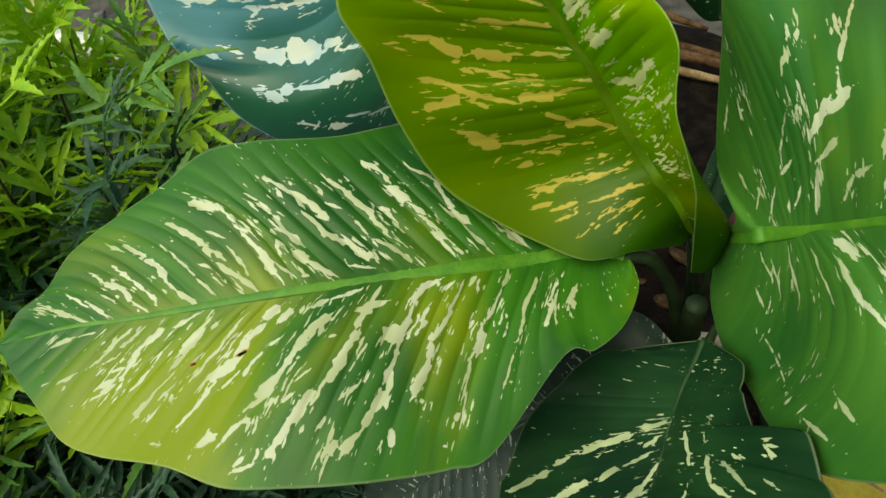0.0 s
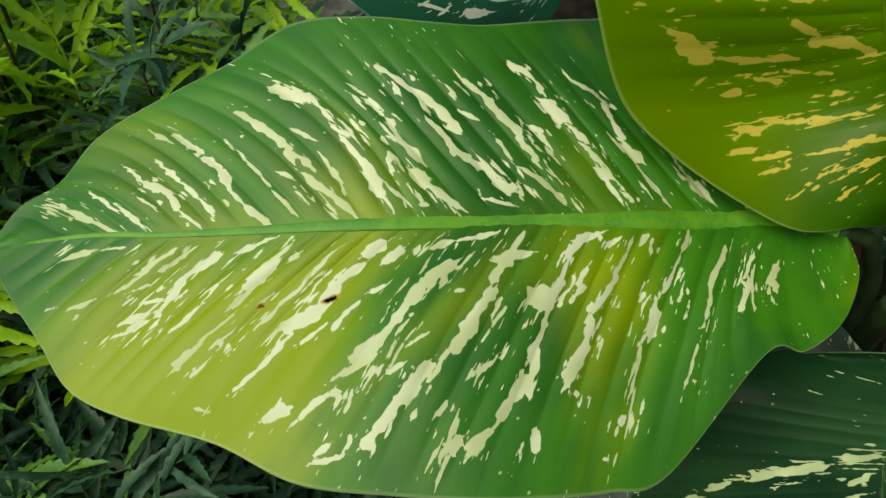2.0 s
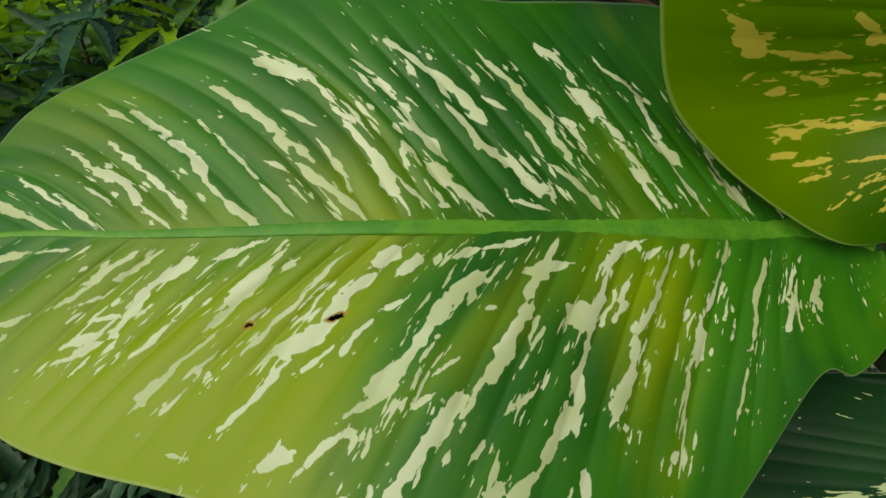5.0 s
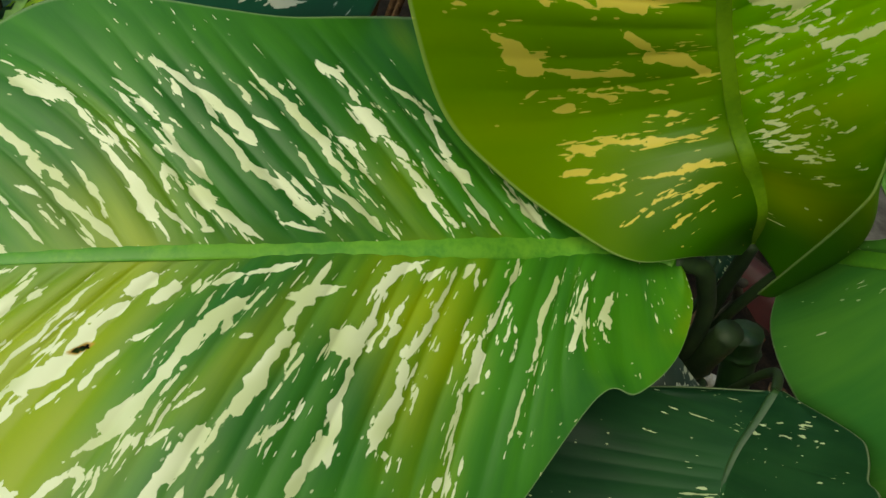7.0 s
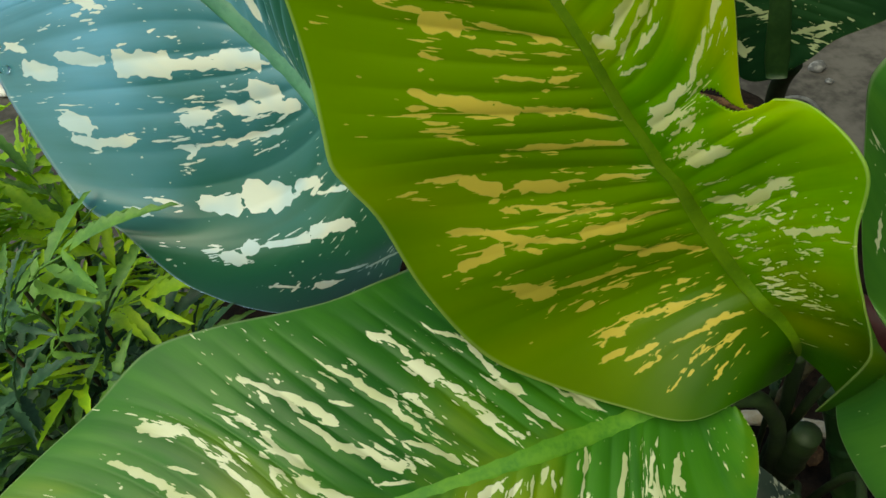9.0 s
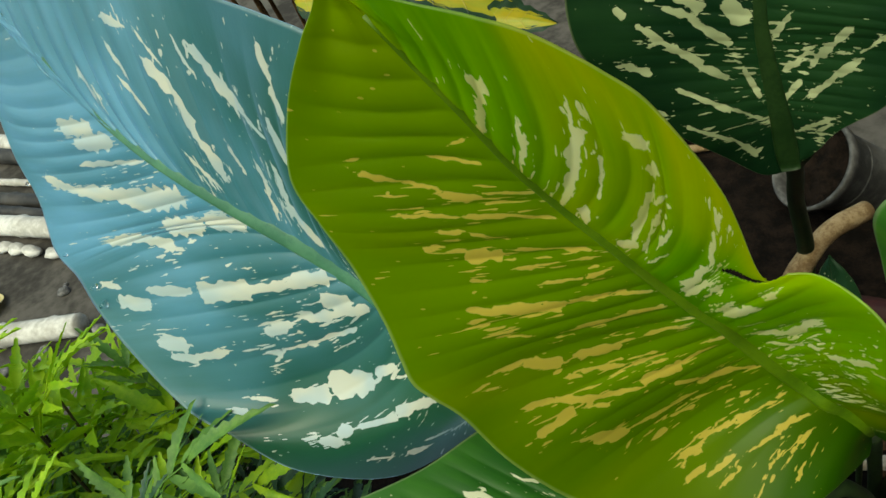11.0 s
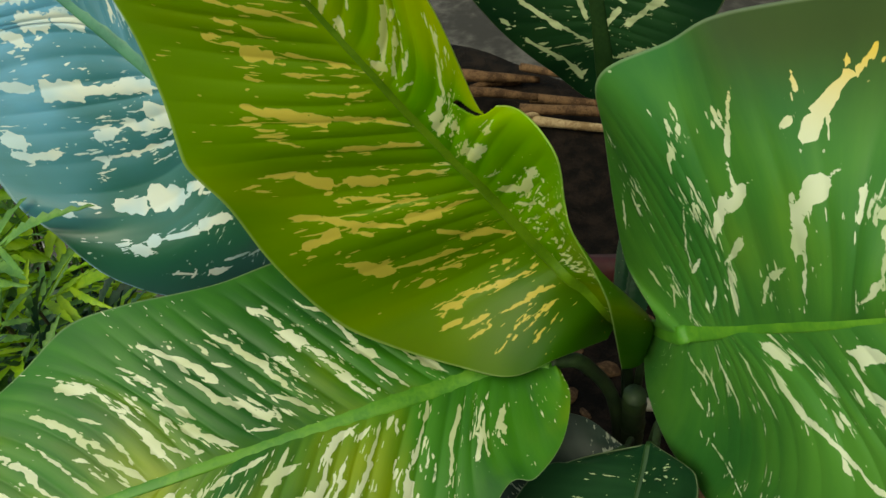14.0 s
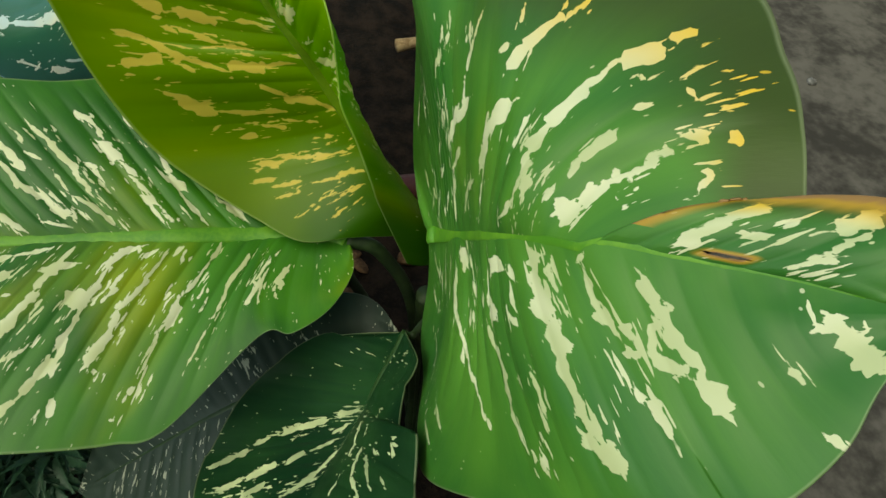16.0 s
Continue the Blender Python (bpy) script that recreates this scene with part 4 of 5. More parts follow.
MATURE_D = [
    (0.210, 0.10, 0.220, 0.30, 0.9), (0.247, 0.13, 0.253, 0.33, 0.6), (0.303, 0.07, 0.317, 0.13, 1.4), (0.280, 0.17, 0.283, 0.33, 1.2), (0.287, 0.33, 0.307, 0.40, 0.6), (0.307, 0.40, 0.337, 0.50, 0.6),
    (0.337, 0.50, 0.377, 0.70, 0.6), (0.187, 0.60, 0.230, 0.77, 0.7), (0.270, 0.87, 0.300, 0.87, 0.9), (0.280, 0.73, 0.307, 0.77, 0.9), (0.340, 0.20, 0.350, 0.23, 0.6), (0.343, 0.30, 0.343, 0.33, 0.6),
    (0.423, 0.10, 0.447, 0.13, 1.8), (0.410, 0.13, 0.410, 0.23, 0.6), (0.410, 0.23, 0.420, 0.27, 0.8), (0.417, 0.27, 0.423, 0.30, 1.3), (0.403, 0.33, 0.407, 0.40, 0.6), (0.410, 0.40, 0.417, 0.50, 0.7),
    (0.417, 0.50, 0.413, 0.60, 1.3), (0.410, 0.63, 0.413, 0.73, 0.7),
]
MATURE_E = [
    (0.457, 0.20, 0.460, 0.27, 0.6), (0.450, 0.30, 0.457, 0.33, 0.6), (0.457, 0.47, 0.460, 0.57, 0.6), (0.460, 0.57, 0.460, 0.63, 0.6), (0.507, 0.10, 0.540, 0.07, 1.3), (0.517, 0.13, 0.517, 0.23, 1.4),
    (0.507, 0.23, 0.527, 0.30, 2.9), (0.517, 0.33, 0.530, 0.43, 2.6), (0.520, 0.43, 0.517, 0.53, 1.4), (0.517, 0.53, 0.517, 0.63, 1.4), (0.517, 0.63, 0.537, 0.70, 0.9), (0.510, 0.70, 0.530, 0.77, 1.6),
    (0.537, 0.73, 0.543, 0.80, 1.6), (0.420, 0.77, 0.420, 0.80, 0.6), (0.560, 0.10, 0.553, 0.13, 0.8), (0.630, 0.07, 0.653, 0.03, 0.7), (0.640, 0.10, 0.633, 0.23, 0.6), (0.617, 0.27, 0.620, 0.27, 1.3),
    (0.633, 0.23, 0.640, 0.33, 0.6), (0.673, 0.30, 0.680, 0.33, 1.0),
]
MATURE_F = [
    (0.637, 0.40, 0.650, 0.40, 1.2), (0.767, 0.13, 0.777, 0.23, 1.9), (0.773, 0.23, 0.780, 0.40, 1.5), (0.783, 0.37, 0.793, 0.50, 1.2), (0.790, 0.50, 0.793, 0.67, 1.9), (0.760, 0.30, 0.740, 0.43, 1.1),
    (0.743, 0.43, 0.770, 0.50, 1.3), (0.773, 0.50, 0.780, 0.47, 0.6), (0.650, 0.57, 0.643, 0.70, 0.7), (0.627, 0.53, 0.633, 0.57, 0.6), (0.797, -0.20, 0.787, -0.57, 1.3), (0.780, -0.60, 0.780, -0.80, 0.9),
    (0.830, -0.60, 0.827, -0.70, 0.6), (0.903, -0.23, 0.907, -0.40, 0.8), (0.893, -0.47, 0.890, -0.70, 0.8), (0.863, -0.67, 0.873, -0.87, 1.6), (0.823, -0.43, 0.830, -0.47, 0.6), (0.947, 0.30, 0.953, 0.53, 1.6),
    (0.953, 0.53, 0.947, 0.93, 2.6), (0.860, 0.93, 0.860, 1.00, 0.9),
]
MATURE_G = [
    (0.880, 0.60, 0.880, 0.67, 0.6),
]
MATURE = MATURE_A + MATURE_B + MATURE_C + MATURE_D + MATURE_E + MATURE_F + MATURE_G
DARK_LEFT = [
    (0.373, -0.04, 0.383, -0.17, 1.6), (0.400, -0.23, 0.430, -0.51, 1.7), (0.423, -0.06, 0.450, -0.12, 1.1), (0.433, -0.59, 0.447, -0.68, 1.1), (0.473, -0.70, 0.533, -0.93, 2.0), (0.477, -0.06, 0.510, -0.21, 1.1),
    (0.513, -0.25, 0.540, -0.34, 2.1), (0.523, -0.01, 0.603, -0.07, 1.3), (0.543, -0.41, 0.570, -0.60, 2.5), (0.577, -0.64, 0.607, -0.79, 1.7), (0.603, -0.07, 0.653, -0.26, 2.0), (0.607, -0.44, 0.630, -0.60, 1.9),
]
DARK_RIGHT = [
    (0.430, 0.19, 0.540, 0.26, 1.5), (0.453, 0.36, 0.330, 0.46, 0.9), (0.473, 0.76, 0.480, 0.79, 0.8), (0.493, 0.56, 0.497, 0.60, 1.3), (0.503, 0.38, 0.587, 0.41, 1.6), (0.513, 0.49, 0.583, 0.60, 0.9),
    (0.563, 0.72, 0.577, 0.76, 0.8), (0.600, 0.42, 0.633, 0.55, 1.3), (0.670, 0.23, 0.613, 0.26, 1.4),
]
DARK = DARK_LEFT + DARK_RIGHT
BACK_LEFT = [
    (0.180, -0.57, 0.253, -0.60, 2.0), (0.263, -0.64, 0.327, -0.82, 1.4), (0.300, -0.17, 0.373, -0.42, 1.1), (0.353, -0.38, 0.427, -0.60, 1.7), (0.363, -0.85, 0.373, -0.89, 1.7), (0.373, -0.10, 0.473, -0.14, 1.4),
    (0.447, -0.25, 0.490, -0.40, 2.2), (0.473, -0.69, 0.497, -0.80, 2.0), (0.493, -0.36, 0.547, -0.50, 2.5), (0.547, -0.50, 0.597, -0.64, 1.6), (0.553, -0.17, 0.620, -0.36, 2.1), (0.613, -0.69, 0.627, -0.74, 2.4),
    (0.620, -0.07, 0.667, -0.17, 4.4), (0.623, -0.33, 0.637, -0.50, 1.9), (0.640, -0.29, 0.677, -0.47, 3.2), (0.650, -0.56, 0.663, -0.72, 1.9),
]
BACK_RIGHT = [
    (0.233, 0.35, 0.303, 0.72, 1.4), (0.240, 0.69, 0.267, 0.78, 1.4), (0.350, 0.07, 0.433, 0.24, 1.6), (0.383, 0.33, 0.460, 0.49, 2.1), (0.460, 0.49, 0.513, 0.59, 2.3), (0.463, 0.11, 0.533, 0.28, 1.6),
    (0.490, 0.30, 0.623, 0.51, 2.3), (0.547, 0.60, 0.583, 0.68, 1.0), (0.577, 0.07, 0.650, 0.17, 1.5),
]
BACK = BACK_LEFT + BACK_RIGHT


# ---- variegated leaves ----
def leaf_grid(shape, ns, nv, bow=0.0):
    """The blade's surface: ns rows (or the rows' places) along the midrib, 2*nv+1 columns from the left margin over the midrib to the right one.
    A row follows a pair of side veins."""
    rib = spline(np.array(shape["rib"]) / 1000, ns)
    tan = unit(np.gradient(rib, axis=0))
    side = unit(np.cross(tan, np.array(shape["up"], float)))
    nor = np.cross(side, tan)
    cols = {}
    v = np.linspace(0, 1, nv + 1)
    for hand, sign in (("left", -1), ("right", 1)):
        gap = shape.get("split") if hand == "left" else None
        w = v[None, :, None]
        if hand + "_mid" in shape:
            half, edge = (spline(np.array(shape[key]) / 1000, ns, gap)[:, None] for key in (hand + "_mid", hand))
            cols[sign] = rib[:, None] * (1 - w) * (1 - 2 * w) + half * 4 * w * (1 - w) + edge * w * (2 * w - 1)
            continue
        out = spline(np.array(shape[hand]) / 1000, ns, gap)
        cup = spline(np.array(shape["cup_" + hand])[:, None] / 1000, ns)[:, 0]
        edge = out[:, :1] * side + out[:, 1:2] * tan + out[:, 2:] * nor
        half = 0.5 * edge + (cup * 2)[:, None] * nor - bow * np.linalg.norm(edge, axis=1)[:, None] * tan * np.sign(out[:, 1:2] + 0.004)
        # quadratic curve from the rib, bent by the control point half
        cols[sign] = rib[:, None] + 2 * w * (1 - w) * half[:, None] + w * w * edge[:, None]
    grid = np.concatenate([cols[-1][:, :0:-1], cols[1]], axis=1)
    return grid, rib, tan, side, nor


def grid_normals(g):
    return unit(np.cross(np.gradient(g, axis=0), np.gradient(g, axis=1)))


def even_rows(shape, ns, bow):
    """Places of the rows, so that they lie evenly over the blade."""
    grid = leaf_grid(shape, 241, 12, bow)[0]
    steps = np.linalg.norm(np.diff(grid[:, 13 if shape.get("split") else 3 : 22], axis=0), axis=2).mean(1)
    steps = np.minimum(steps, 6 * np.median(steps))
    way = np.concatenate([[0], np.cumsum(steps)])
    return np.interp(np.linspace(0, way[-1], ns), way, np.linspace(0, 1, 241))


def on_blade(grid, s, at, v):
    """The place on the blade at a share of the midrib and a share of its half's width."""
    i = float(np.interp(at, s, np.arange(len(s))))
    j = (v + 1) / 2 * (grid.shape[1] - 1)
    i0, j0 = min(int(i), len(s) - 2), min(int(j), grid.shape[1] - 2)
    a, b = i - i0, j - j0
    return (1 - a) * ((1 - b) * grid[i0, j0] + b * grid[i0, j0 + 1]) + a * ((1 - b) * grid[i0 + 1, j0] + b * grid[i0 + 1, j0 + 1])


def streak_field(grid, s, streaks, seed, slim=0.82):
    """How deep inside a pale streak each place lies, in metres (negative: outside). A streak runs along a side vein:
    place along the midrib and across the blade at either end, half width in mm."""
    v = np.linspace(-1, 1, grid.shape[1])[None, :]
    field = np.full(grid.shape[:2], -0.02)
    way = np.concatenate([[0], np.cumsum(np.linalg.norm(np.diff(grid[:, grid.shape[1] // 2], axis=0), axis=1))])[:, None]
    out = v * 0.075
    wob = (lattice(way * 220 + 7, out * 220 + 40, seed) - 0.5) * 0.0016 + (lattice(way * 620 + 7, out * 480 + 90, seed + 1) - 0.5) * 0.0012
    along_rib = unit(np.gradient(grid, axis=0))
    bent = grid + wob[..., None] * along_rib
    for s0, v0, s1, v1, w in streaks:
        w = max(w, 0.40) + 0.12
        p, q = on_blade(grid, s, s0, v0), on_blade(grid, s, s1, v1)
        length = max(float(np.linalg.norm(q - p)), 0.001)
        reach = min(0.5, 0.004 / length)
        near = np.clip((bent - p) @ (q - p) / length**2, -reach, 1 + reach)
        away = np.linalg.norm(bent - p - near[..., None] * (q - p), axis=-1)
        bulge = 0.86 + 0.14 * np.sin(np.pi * np.clip(near, 0.0, 1.0)) + 0.75 * (lattice(near * (1.5 + 260 * length) + s0 * 91, near * 0 + w, seed + 3) - 0.5)
        # thin broken trails run on along the vein at both ends
        beyond = np.maximum(-near, near - 1) / reach
        bulge = np.where(beyond > 0, (0.75 - 0.55 * beyond) * (0.25 + 0.8 * lattice(near * 380 * length + s1 * 57, near * 0 + 2 * w, seed + 4)) * min(1, 1.1 / w), bulge)
        same_half = v >= 0 if v0 + v1 > 0 else v <= 0
        field = np.where(same_half, np.maximum(field, slim * w / 1000 * bulge - away), field)
    return field


def with_flecks(streaks, seed):
    """The streaks, and small broken flecks scattered along the veins beside them."""
    rg = random.Random(seed)
    extra = []
    for s0, v0, s1, v1, w in streaks:
        for _ in range(rg.choice((0, 0, 1, 1, 2))):
            u, d = rg.uniform(-0.15, 1.15), rg.choice((-1, 1)) * rg.uniform(0.006, 0.016)
            s, v = s0 + (s1 - s0) * u + d, v0 + (v1 - v0) * u
            step_v = rg.choice((0.02, 0.03, 0.05)) * rg.uniform(0.7, 1.2) * (1 if v0 + v1 > 0 else -1)
            if 0.02 < s < 0.97 and 0.04 < abs(v) < 0.9:
                extra.append((s, v, s + (s1 - s0) * 0.1, v + step_v, rg.uniform(0.35, 0.65)))
    return list(streaks) + extra


def build_leaf(name, shape, material, rib_material, label, ns=300, nv=90, bow=0.0, streaks=(), pleat=0.00045, pleats=26, wave=0.0, seed=1,
               rib_width=0.0088, petiole=None, group="leaves of the plant", notch=None, slim=0.82, petiole_width=0.28):
    length = float(np.linalg.norm(np.diff(np.array(shape["rib"]) / 1000, axis=0), axis=1).sum())
    rows = even_rows(shape, ns, bow)
    grid, rib, tan, side, nor = leaf_grid(shape, rows, nv, bow)
    normal = grid_normals(grid)
    if np.mean(np.einsum("ijk,k->ij", normal, np.array(shape["up"], float))) < 0:
        normal = -normal
    s = rows[:, None]
    v = np.linspace(-1, 1, 2 * nv + 1)[None, :]
    av = np.abs(v)
    fold = np.abs(np.sin(np.pi * pleats * np.linspace(0, 1, ns)[:, None] + 0.9 * (v > 0))) ** 0.7 - 0.6
    fade = np.clip(av * 9, 0, 1) * np.clip((1 - av) * 2.2, 0, 1) * np.clip((s - 0.12) * 4, 0, 1) * np.clip((1 - s) * 9, 0, 1)
    rise = pleat * fold * fade + wave * (av**4) * np.sin(s * 31 + 2.0 * (v > 0) + seed) * np.clip((1 - s) * 5, 0, 1)
    rise = rise + 0.0012 * (lattice(s * 9 + seed, v * 3 + 11, seed + 9) - 0.5) * np.clip(av * 4, 0, 1)
    grid = grid + rise[..., None] * normal
    columns = 2 * nv + 1
    index = np.arange(ns * columns).reshape(ns, columns)
    keep = np.ones((ns - 1, columns - 1), bool)
    scar = np.full((ns, columns), 0.02)
    sc, vc = (s[:-1] + s[1:]) / 2, v[:, :-1] + 0.5 / nv
    if shape.get("split"):
        gap = int((rows * (len(shape["rib"]) - 1) < shape["split"] - 0.5).sum()) - 1
        keep[gap, : int(nv * 0.98)] = False
        behind = (np.arange(ns)[:, None] - gap - 1) * length / ns
        scar = np.where((behind >= 0) & (v < 0), np.minimum(scar, np.minimum(behind + 0.004 * (av < 0.3), 0.02 + 0 * behind)), scar)
        scar = np.where((behind >= 0) & (v < 0), np.minimum(scar, (1 - av) * 0.02), scar)
    for s0, v0, v1, width, lean in notch or ():
        part_way = np.clip((vc - v0) / (v1 - v0), 0, 1)
        ds = np.abs(sc - s0 - lean * part_way)
        open_to_edge = abs(v1) >= 1
        half = width * (np.sqrt(part_way) if open_to_edge else np.sin(np.pi * part_way) ** 0.6)
        inside = (np.minimum(v0, v1) < vc) & (vc < np.maximum(v0, v1))
        keep &= ~((ds < half) & inside)
        mid = np.clip((v - v0) / (v1 - v0), 0, 1)
        away = np.hypot((np.abs(s - s0 - lean * mid) - width * 0.6).clip(0) * length, (v - v0 - mid * (v1 - v0)) * 0.06)
        scar = np.minimum(scar, away * (4.5 if width < 0.004 else 1.0))
    quads = np.stack([index[:-1, :-1], index[:-1, 1:], index[1:, 1:], index[1:, :-1]], -1)[keep]
    base = Vector(grid[0, nv])
    me = bpy.data.meshes.new(name)
    me.vertices.add(grid.size // 3)
    me.vertices.foreach_set("co", (grid - np.array(base)).reshape(-1))
    me.loops.add(len(quads) * 4)
    me.loops.foreach_set("vertex_index", quads.reshape(-1))
    me.polygons.add(len(quads))
    me.polygons.foreach_set("loop_start", np.arange(0, len(quads) * 4, 4))
    me.polygons.foreach_set("use_smooth", np.ones(len(quads), bool))
    me.update(calc_edges=True)
    field = streak_field(grid, rows, with_flecks(streaks, seed), seed, slim)
    me.attributes.new("pale", "FLOAT", "POINT").data.foreach_set("value", field.reshape(-1))
    place = np.zeros((ns, columns, 3))
    span = np.linalg.norm(grid[:, -1] - grid[:, 0], axis=1)[:, None] / 2
    steps = np.linalg.norm(np.diff(grid, axis=0), axis=2)
    steps[~keep.any(1)] = 0.0005
    halves = [np.concatenate([[0], np.cumsum(np.minimum(h, 0.008).mean(1))])[:, None] for h in (steps[:, :nv], steps[:, nv + 1 :])]
    way = np.where(v < 0, halves[0], halves[1])
    place[..., 0], place[..., 1], place[..., 2] = way, v * np.maximum(span, 0.02), v
    me.attributes.new("blade", "FLOAT_VECTOR", "POINT").data.foreach_set("vector", place.reshape(-1))
    me.attributes.new("scar", "FLOAT", "POINT").data.foreach_set("value", scar.reshape(-1).astype(np.float32))
    holder = thing("leaf", base, label, "leaf", group)
    blade = part("blade", me, material, holder)
    solid = blade.modifiers.new("thickness", "SOLIDIFY")
    solid.thickness, solid.offset = 0.0006, -1
    # the midrib: a flattened rounded bar, sunk into the blade's middle
    cut = slice(0, int(ns * 0.97), 5)
    path = grid[cut, nv] - np.array(base)
    taper = rib_width / 2 * (1 - np.linspace(0, 0.97, len(path)) ** 1.1 * 0.93) * np.minimum(1, 0.8 + 4 * np.linspace(0, 1, len(path)))
    a = np.linspace(0, 2 * np.pi, 14, endpoint=False)
    ring = np.cos(a)[None, :, None] * side[cut][:, None] + np.where(np.sin(a) > 0, 0.22, 0.9)[None, :, None] * np.sin(a)[None, :, None] * nor[cut][:, None]
    verts = (path[:, None] + taper[:, None, None] * ring).reshape(-1, 3)
    n = len(path)
    faces = [(r * 14 + k, r * 14 + (k + 1) % 14, (r + 1) * 14 + (k + 1) % 14, (r + 1) * 14 + k) for r in range(n - 1) for k in range(14)]
    faces += [tuple(range(14)), tuple((n - 1) * 14 + k for k in range(14))]
    part("midrib", mesh_of("midrib", verts, faces), rib_material, holder, "pale green midrib")
    if petiole is not None:
        line = spline([np.array(p) / 1000 - np.array(base) for p in petiole], 24)
        vv, ff = tube(line, np.linspace(rib_width * 0.32, rib_width * petiole_width, 24), 12)
        part("petiole", mesh_of("petiole", vv, ff), SHADED_STALK, holder, "smooth green leaf stalk, its colour darkened for shade")
    return holder

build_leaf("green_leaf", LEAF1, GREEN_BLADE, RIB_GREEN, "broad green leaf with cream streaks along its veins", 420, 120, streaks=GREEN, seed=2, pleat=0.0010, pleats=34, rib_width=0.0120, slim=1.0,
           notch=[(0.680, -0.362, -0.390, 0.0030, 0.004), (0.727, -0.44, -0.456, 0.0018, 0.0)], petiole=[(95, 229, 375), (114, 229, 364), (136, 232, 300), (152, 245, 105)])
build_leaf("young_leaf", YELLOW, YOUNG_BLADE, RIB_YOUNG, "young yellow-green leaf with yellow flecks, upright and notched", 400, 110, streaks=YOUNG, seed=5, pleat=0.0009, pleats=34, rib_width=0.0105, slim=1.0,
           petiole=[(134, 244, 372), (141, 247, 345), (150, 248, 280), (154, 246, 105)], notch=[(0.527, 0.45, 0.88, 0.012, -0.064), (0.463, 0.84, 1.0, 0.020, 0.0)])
build_leaf("bluish_leaf", BLUE, SKY_TINTED_BLADE, RIB_BLUISH, "green leaf with broad cream blotches, blue sky sheen in its colour", 400, 120, streaks=BLUISH, seed=7, pleat=0.0009, pleats=30, rib_width=0.0115, slim=1.0,
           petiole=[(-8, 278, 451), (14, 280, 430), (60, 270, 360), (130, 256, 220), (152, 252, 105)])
build_leaf("mature_leaf", LEAF4, RIGHT_BLADE, RIB_GREEN, "large green leaf with cream streaks and a torn brown edge", 420, 120, streaks=MATURE, seed=9,
           rib_width=0.0080, pleat=0.0006, pleats=30, slim=1.0, petiole=[(139, 222, 397), (143, 231, 378), (152, 246, 290), (158, 250, 105)], notch=[(0.842, -0.12, -0.17, 0.022, 0.0)])
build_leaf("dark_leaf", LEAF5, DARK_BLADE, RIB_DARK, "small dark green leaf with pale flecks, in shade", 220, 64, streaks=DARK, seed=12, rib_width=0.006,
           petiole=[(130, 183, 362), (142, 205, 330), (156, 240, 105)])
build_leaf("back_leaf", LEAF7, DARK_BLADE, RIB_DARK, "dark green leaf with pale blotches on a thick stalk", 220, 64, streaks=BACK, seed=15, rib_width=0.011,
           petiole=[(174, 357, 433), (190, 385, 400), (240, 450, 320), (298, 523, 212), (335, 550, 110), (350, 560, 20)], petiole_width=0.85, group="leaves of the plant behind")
LOW_LEAF = dict(
    up=(-0.35, -0.3, 0.9),
    rib=[(128, 205, 322), (105, 200, 318), (70, 190, 298), (25, 180, 265), (-20, 168, 228), (-60, 156, 196)],
    left=[(-2, 0, 0), (-38, -8, 0), (-48, 6, -2), (-46, 20, -4), (-30, 24, -4), (0, 0, 0)],
    right=[(2, 0, 0), (30, -6, 2), (46, 8, 2), (46, 20, 0), (30, 22, 0), (0, 0, 0)],
    cup_left=[0, 0, 1, 1, 0, 0],
    cup_right=[0, 0, 1, 1, 0, 0],
)
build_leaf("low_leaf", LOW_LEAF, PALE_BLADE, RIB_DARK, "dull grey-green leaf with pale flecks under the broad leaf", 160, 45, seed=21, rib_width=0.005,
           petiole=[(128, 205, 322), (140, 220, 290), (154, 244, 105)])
BEHIND_LEAF = dict(
    up=(-0.2, -0.8, 0.4),
    rib=[(150, 262, 310), (156, 282, 325), (166, 304, 340), (178, 328, 352), (190, 350, 358)],
    left=[(-2, 0, 0), (-6, -2, 0), (-9, 6, 0), (-7, 10, 0), (0, 0, 0)],
    right=[(2, 0, 0), (10, -4, 0), (16, 6, 0), (12, 10, 0), (0, 0, 0)],
    cup_left=[0, 0, 1, 0, 0],
    cup_right=[0, 0, 1, 0, 0],
)
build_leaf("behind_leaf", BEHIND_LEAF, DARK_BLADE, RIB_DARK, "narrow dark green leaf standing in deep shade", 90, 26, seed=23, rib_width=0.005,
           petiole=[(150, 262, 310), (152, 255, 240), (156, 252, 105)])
OLD_LEAF = dict(
    up=(-0.3, -0.1, 0.9),
    rib=[(222, 222, 178), (248, 195, 200), (282, 162, 206), (318, 130, 192)],
    left=[(-2, 0, 0), (-22, 0, -2), (-24, 14, -6), (0, 0, 0)],
    right=[(2, 0, 0), (22, 0, 0), (24, 14, -6), (0, 0, 0)],
    cup_left=[0, 2, 1, 0],
    cup_right=[0, 2, 1, 0],
)
build_leaf("old_leaf", OLD_LEAF, YELLOW_OLD, DRY_STALK, "yellowed old leaf hanging low under the green ones", 90, 26, seed=27, rib_width=0.005,
           petiole=[(222, 222, 178), (192, 238, 160), (165, 250, 105)])


# ---- the plants' pots and what lies about ----
def lathe(profile, sides=40):
    """A turned shape from (radius, height) pairs."""
    a = np.linspace(0, 2 * np.pi, sides, endpoint=False)
    verts = [(r * math.cos(k), r * math.sin(k), z) for r, z in profile for k in a]
    faces = [(i * sides + k, i * sides + (k + 1) % sides, (i + 1) * sides + (k + 1) % sides, (i + 1) * sides + k) for i in range(len(profile) - 1) for k in range(sides)]
    return verts, faces


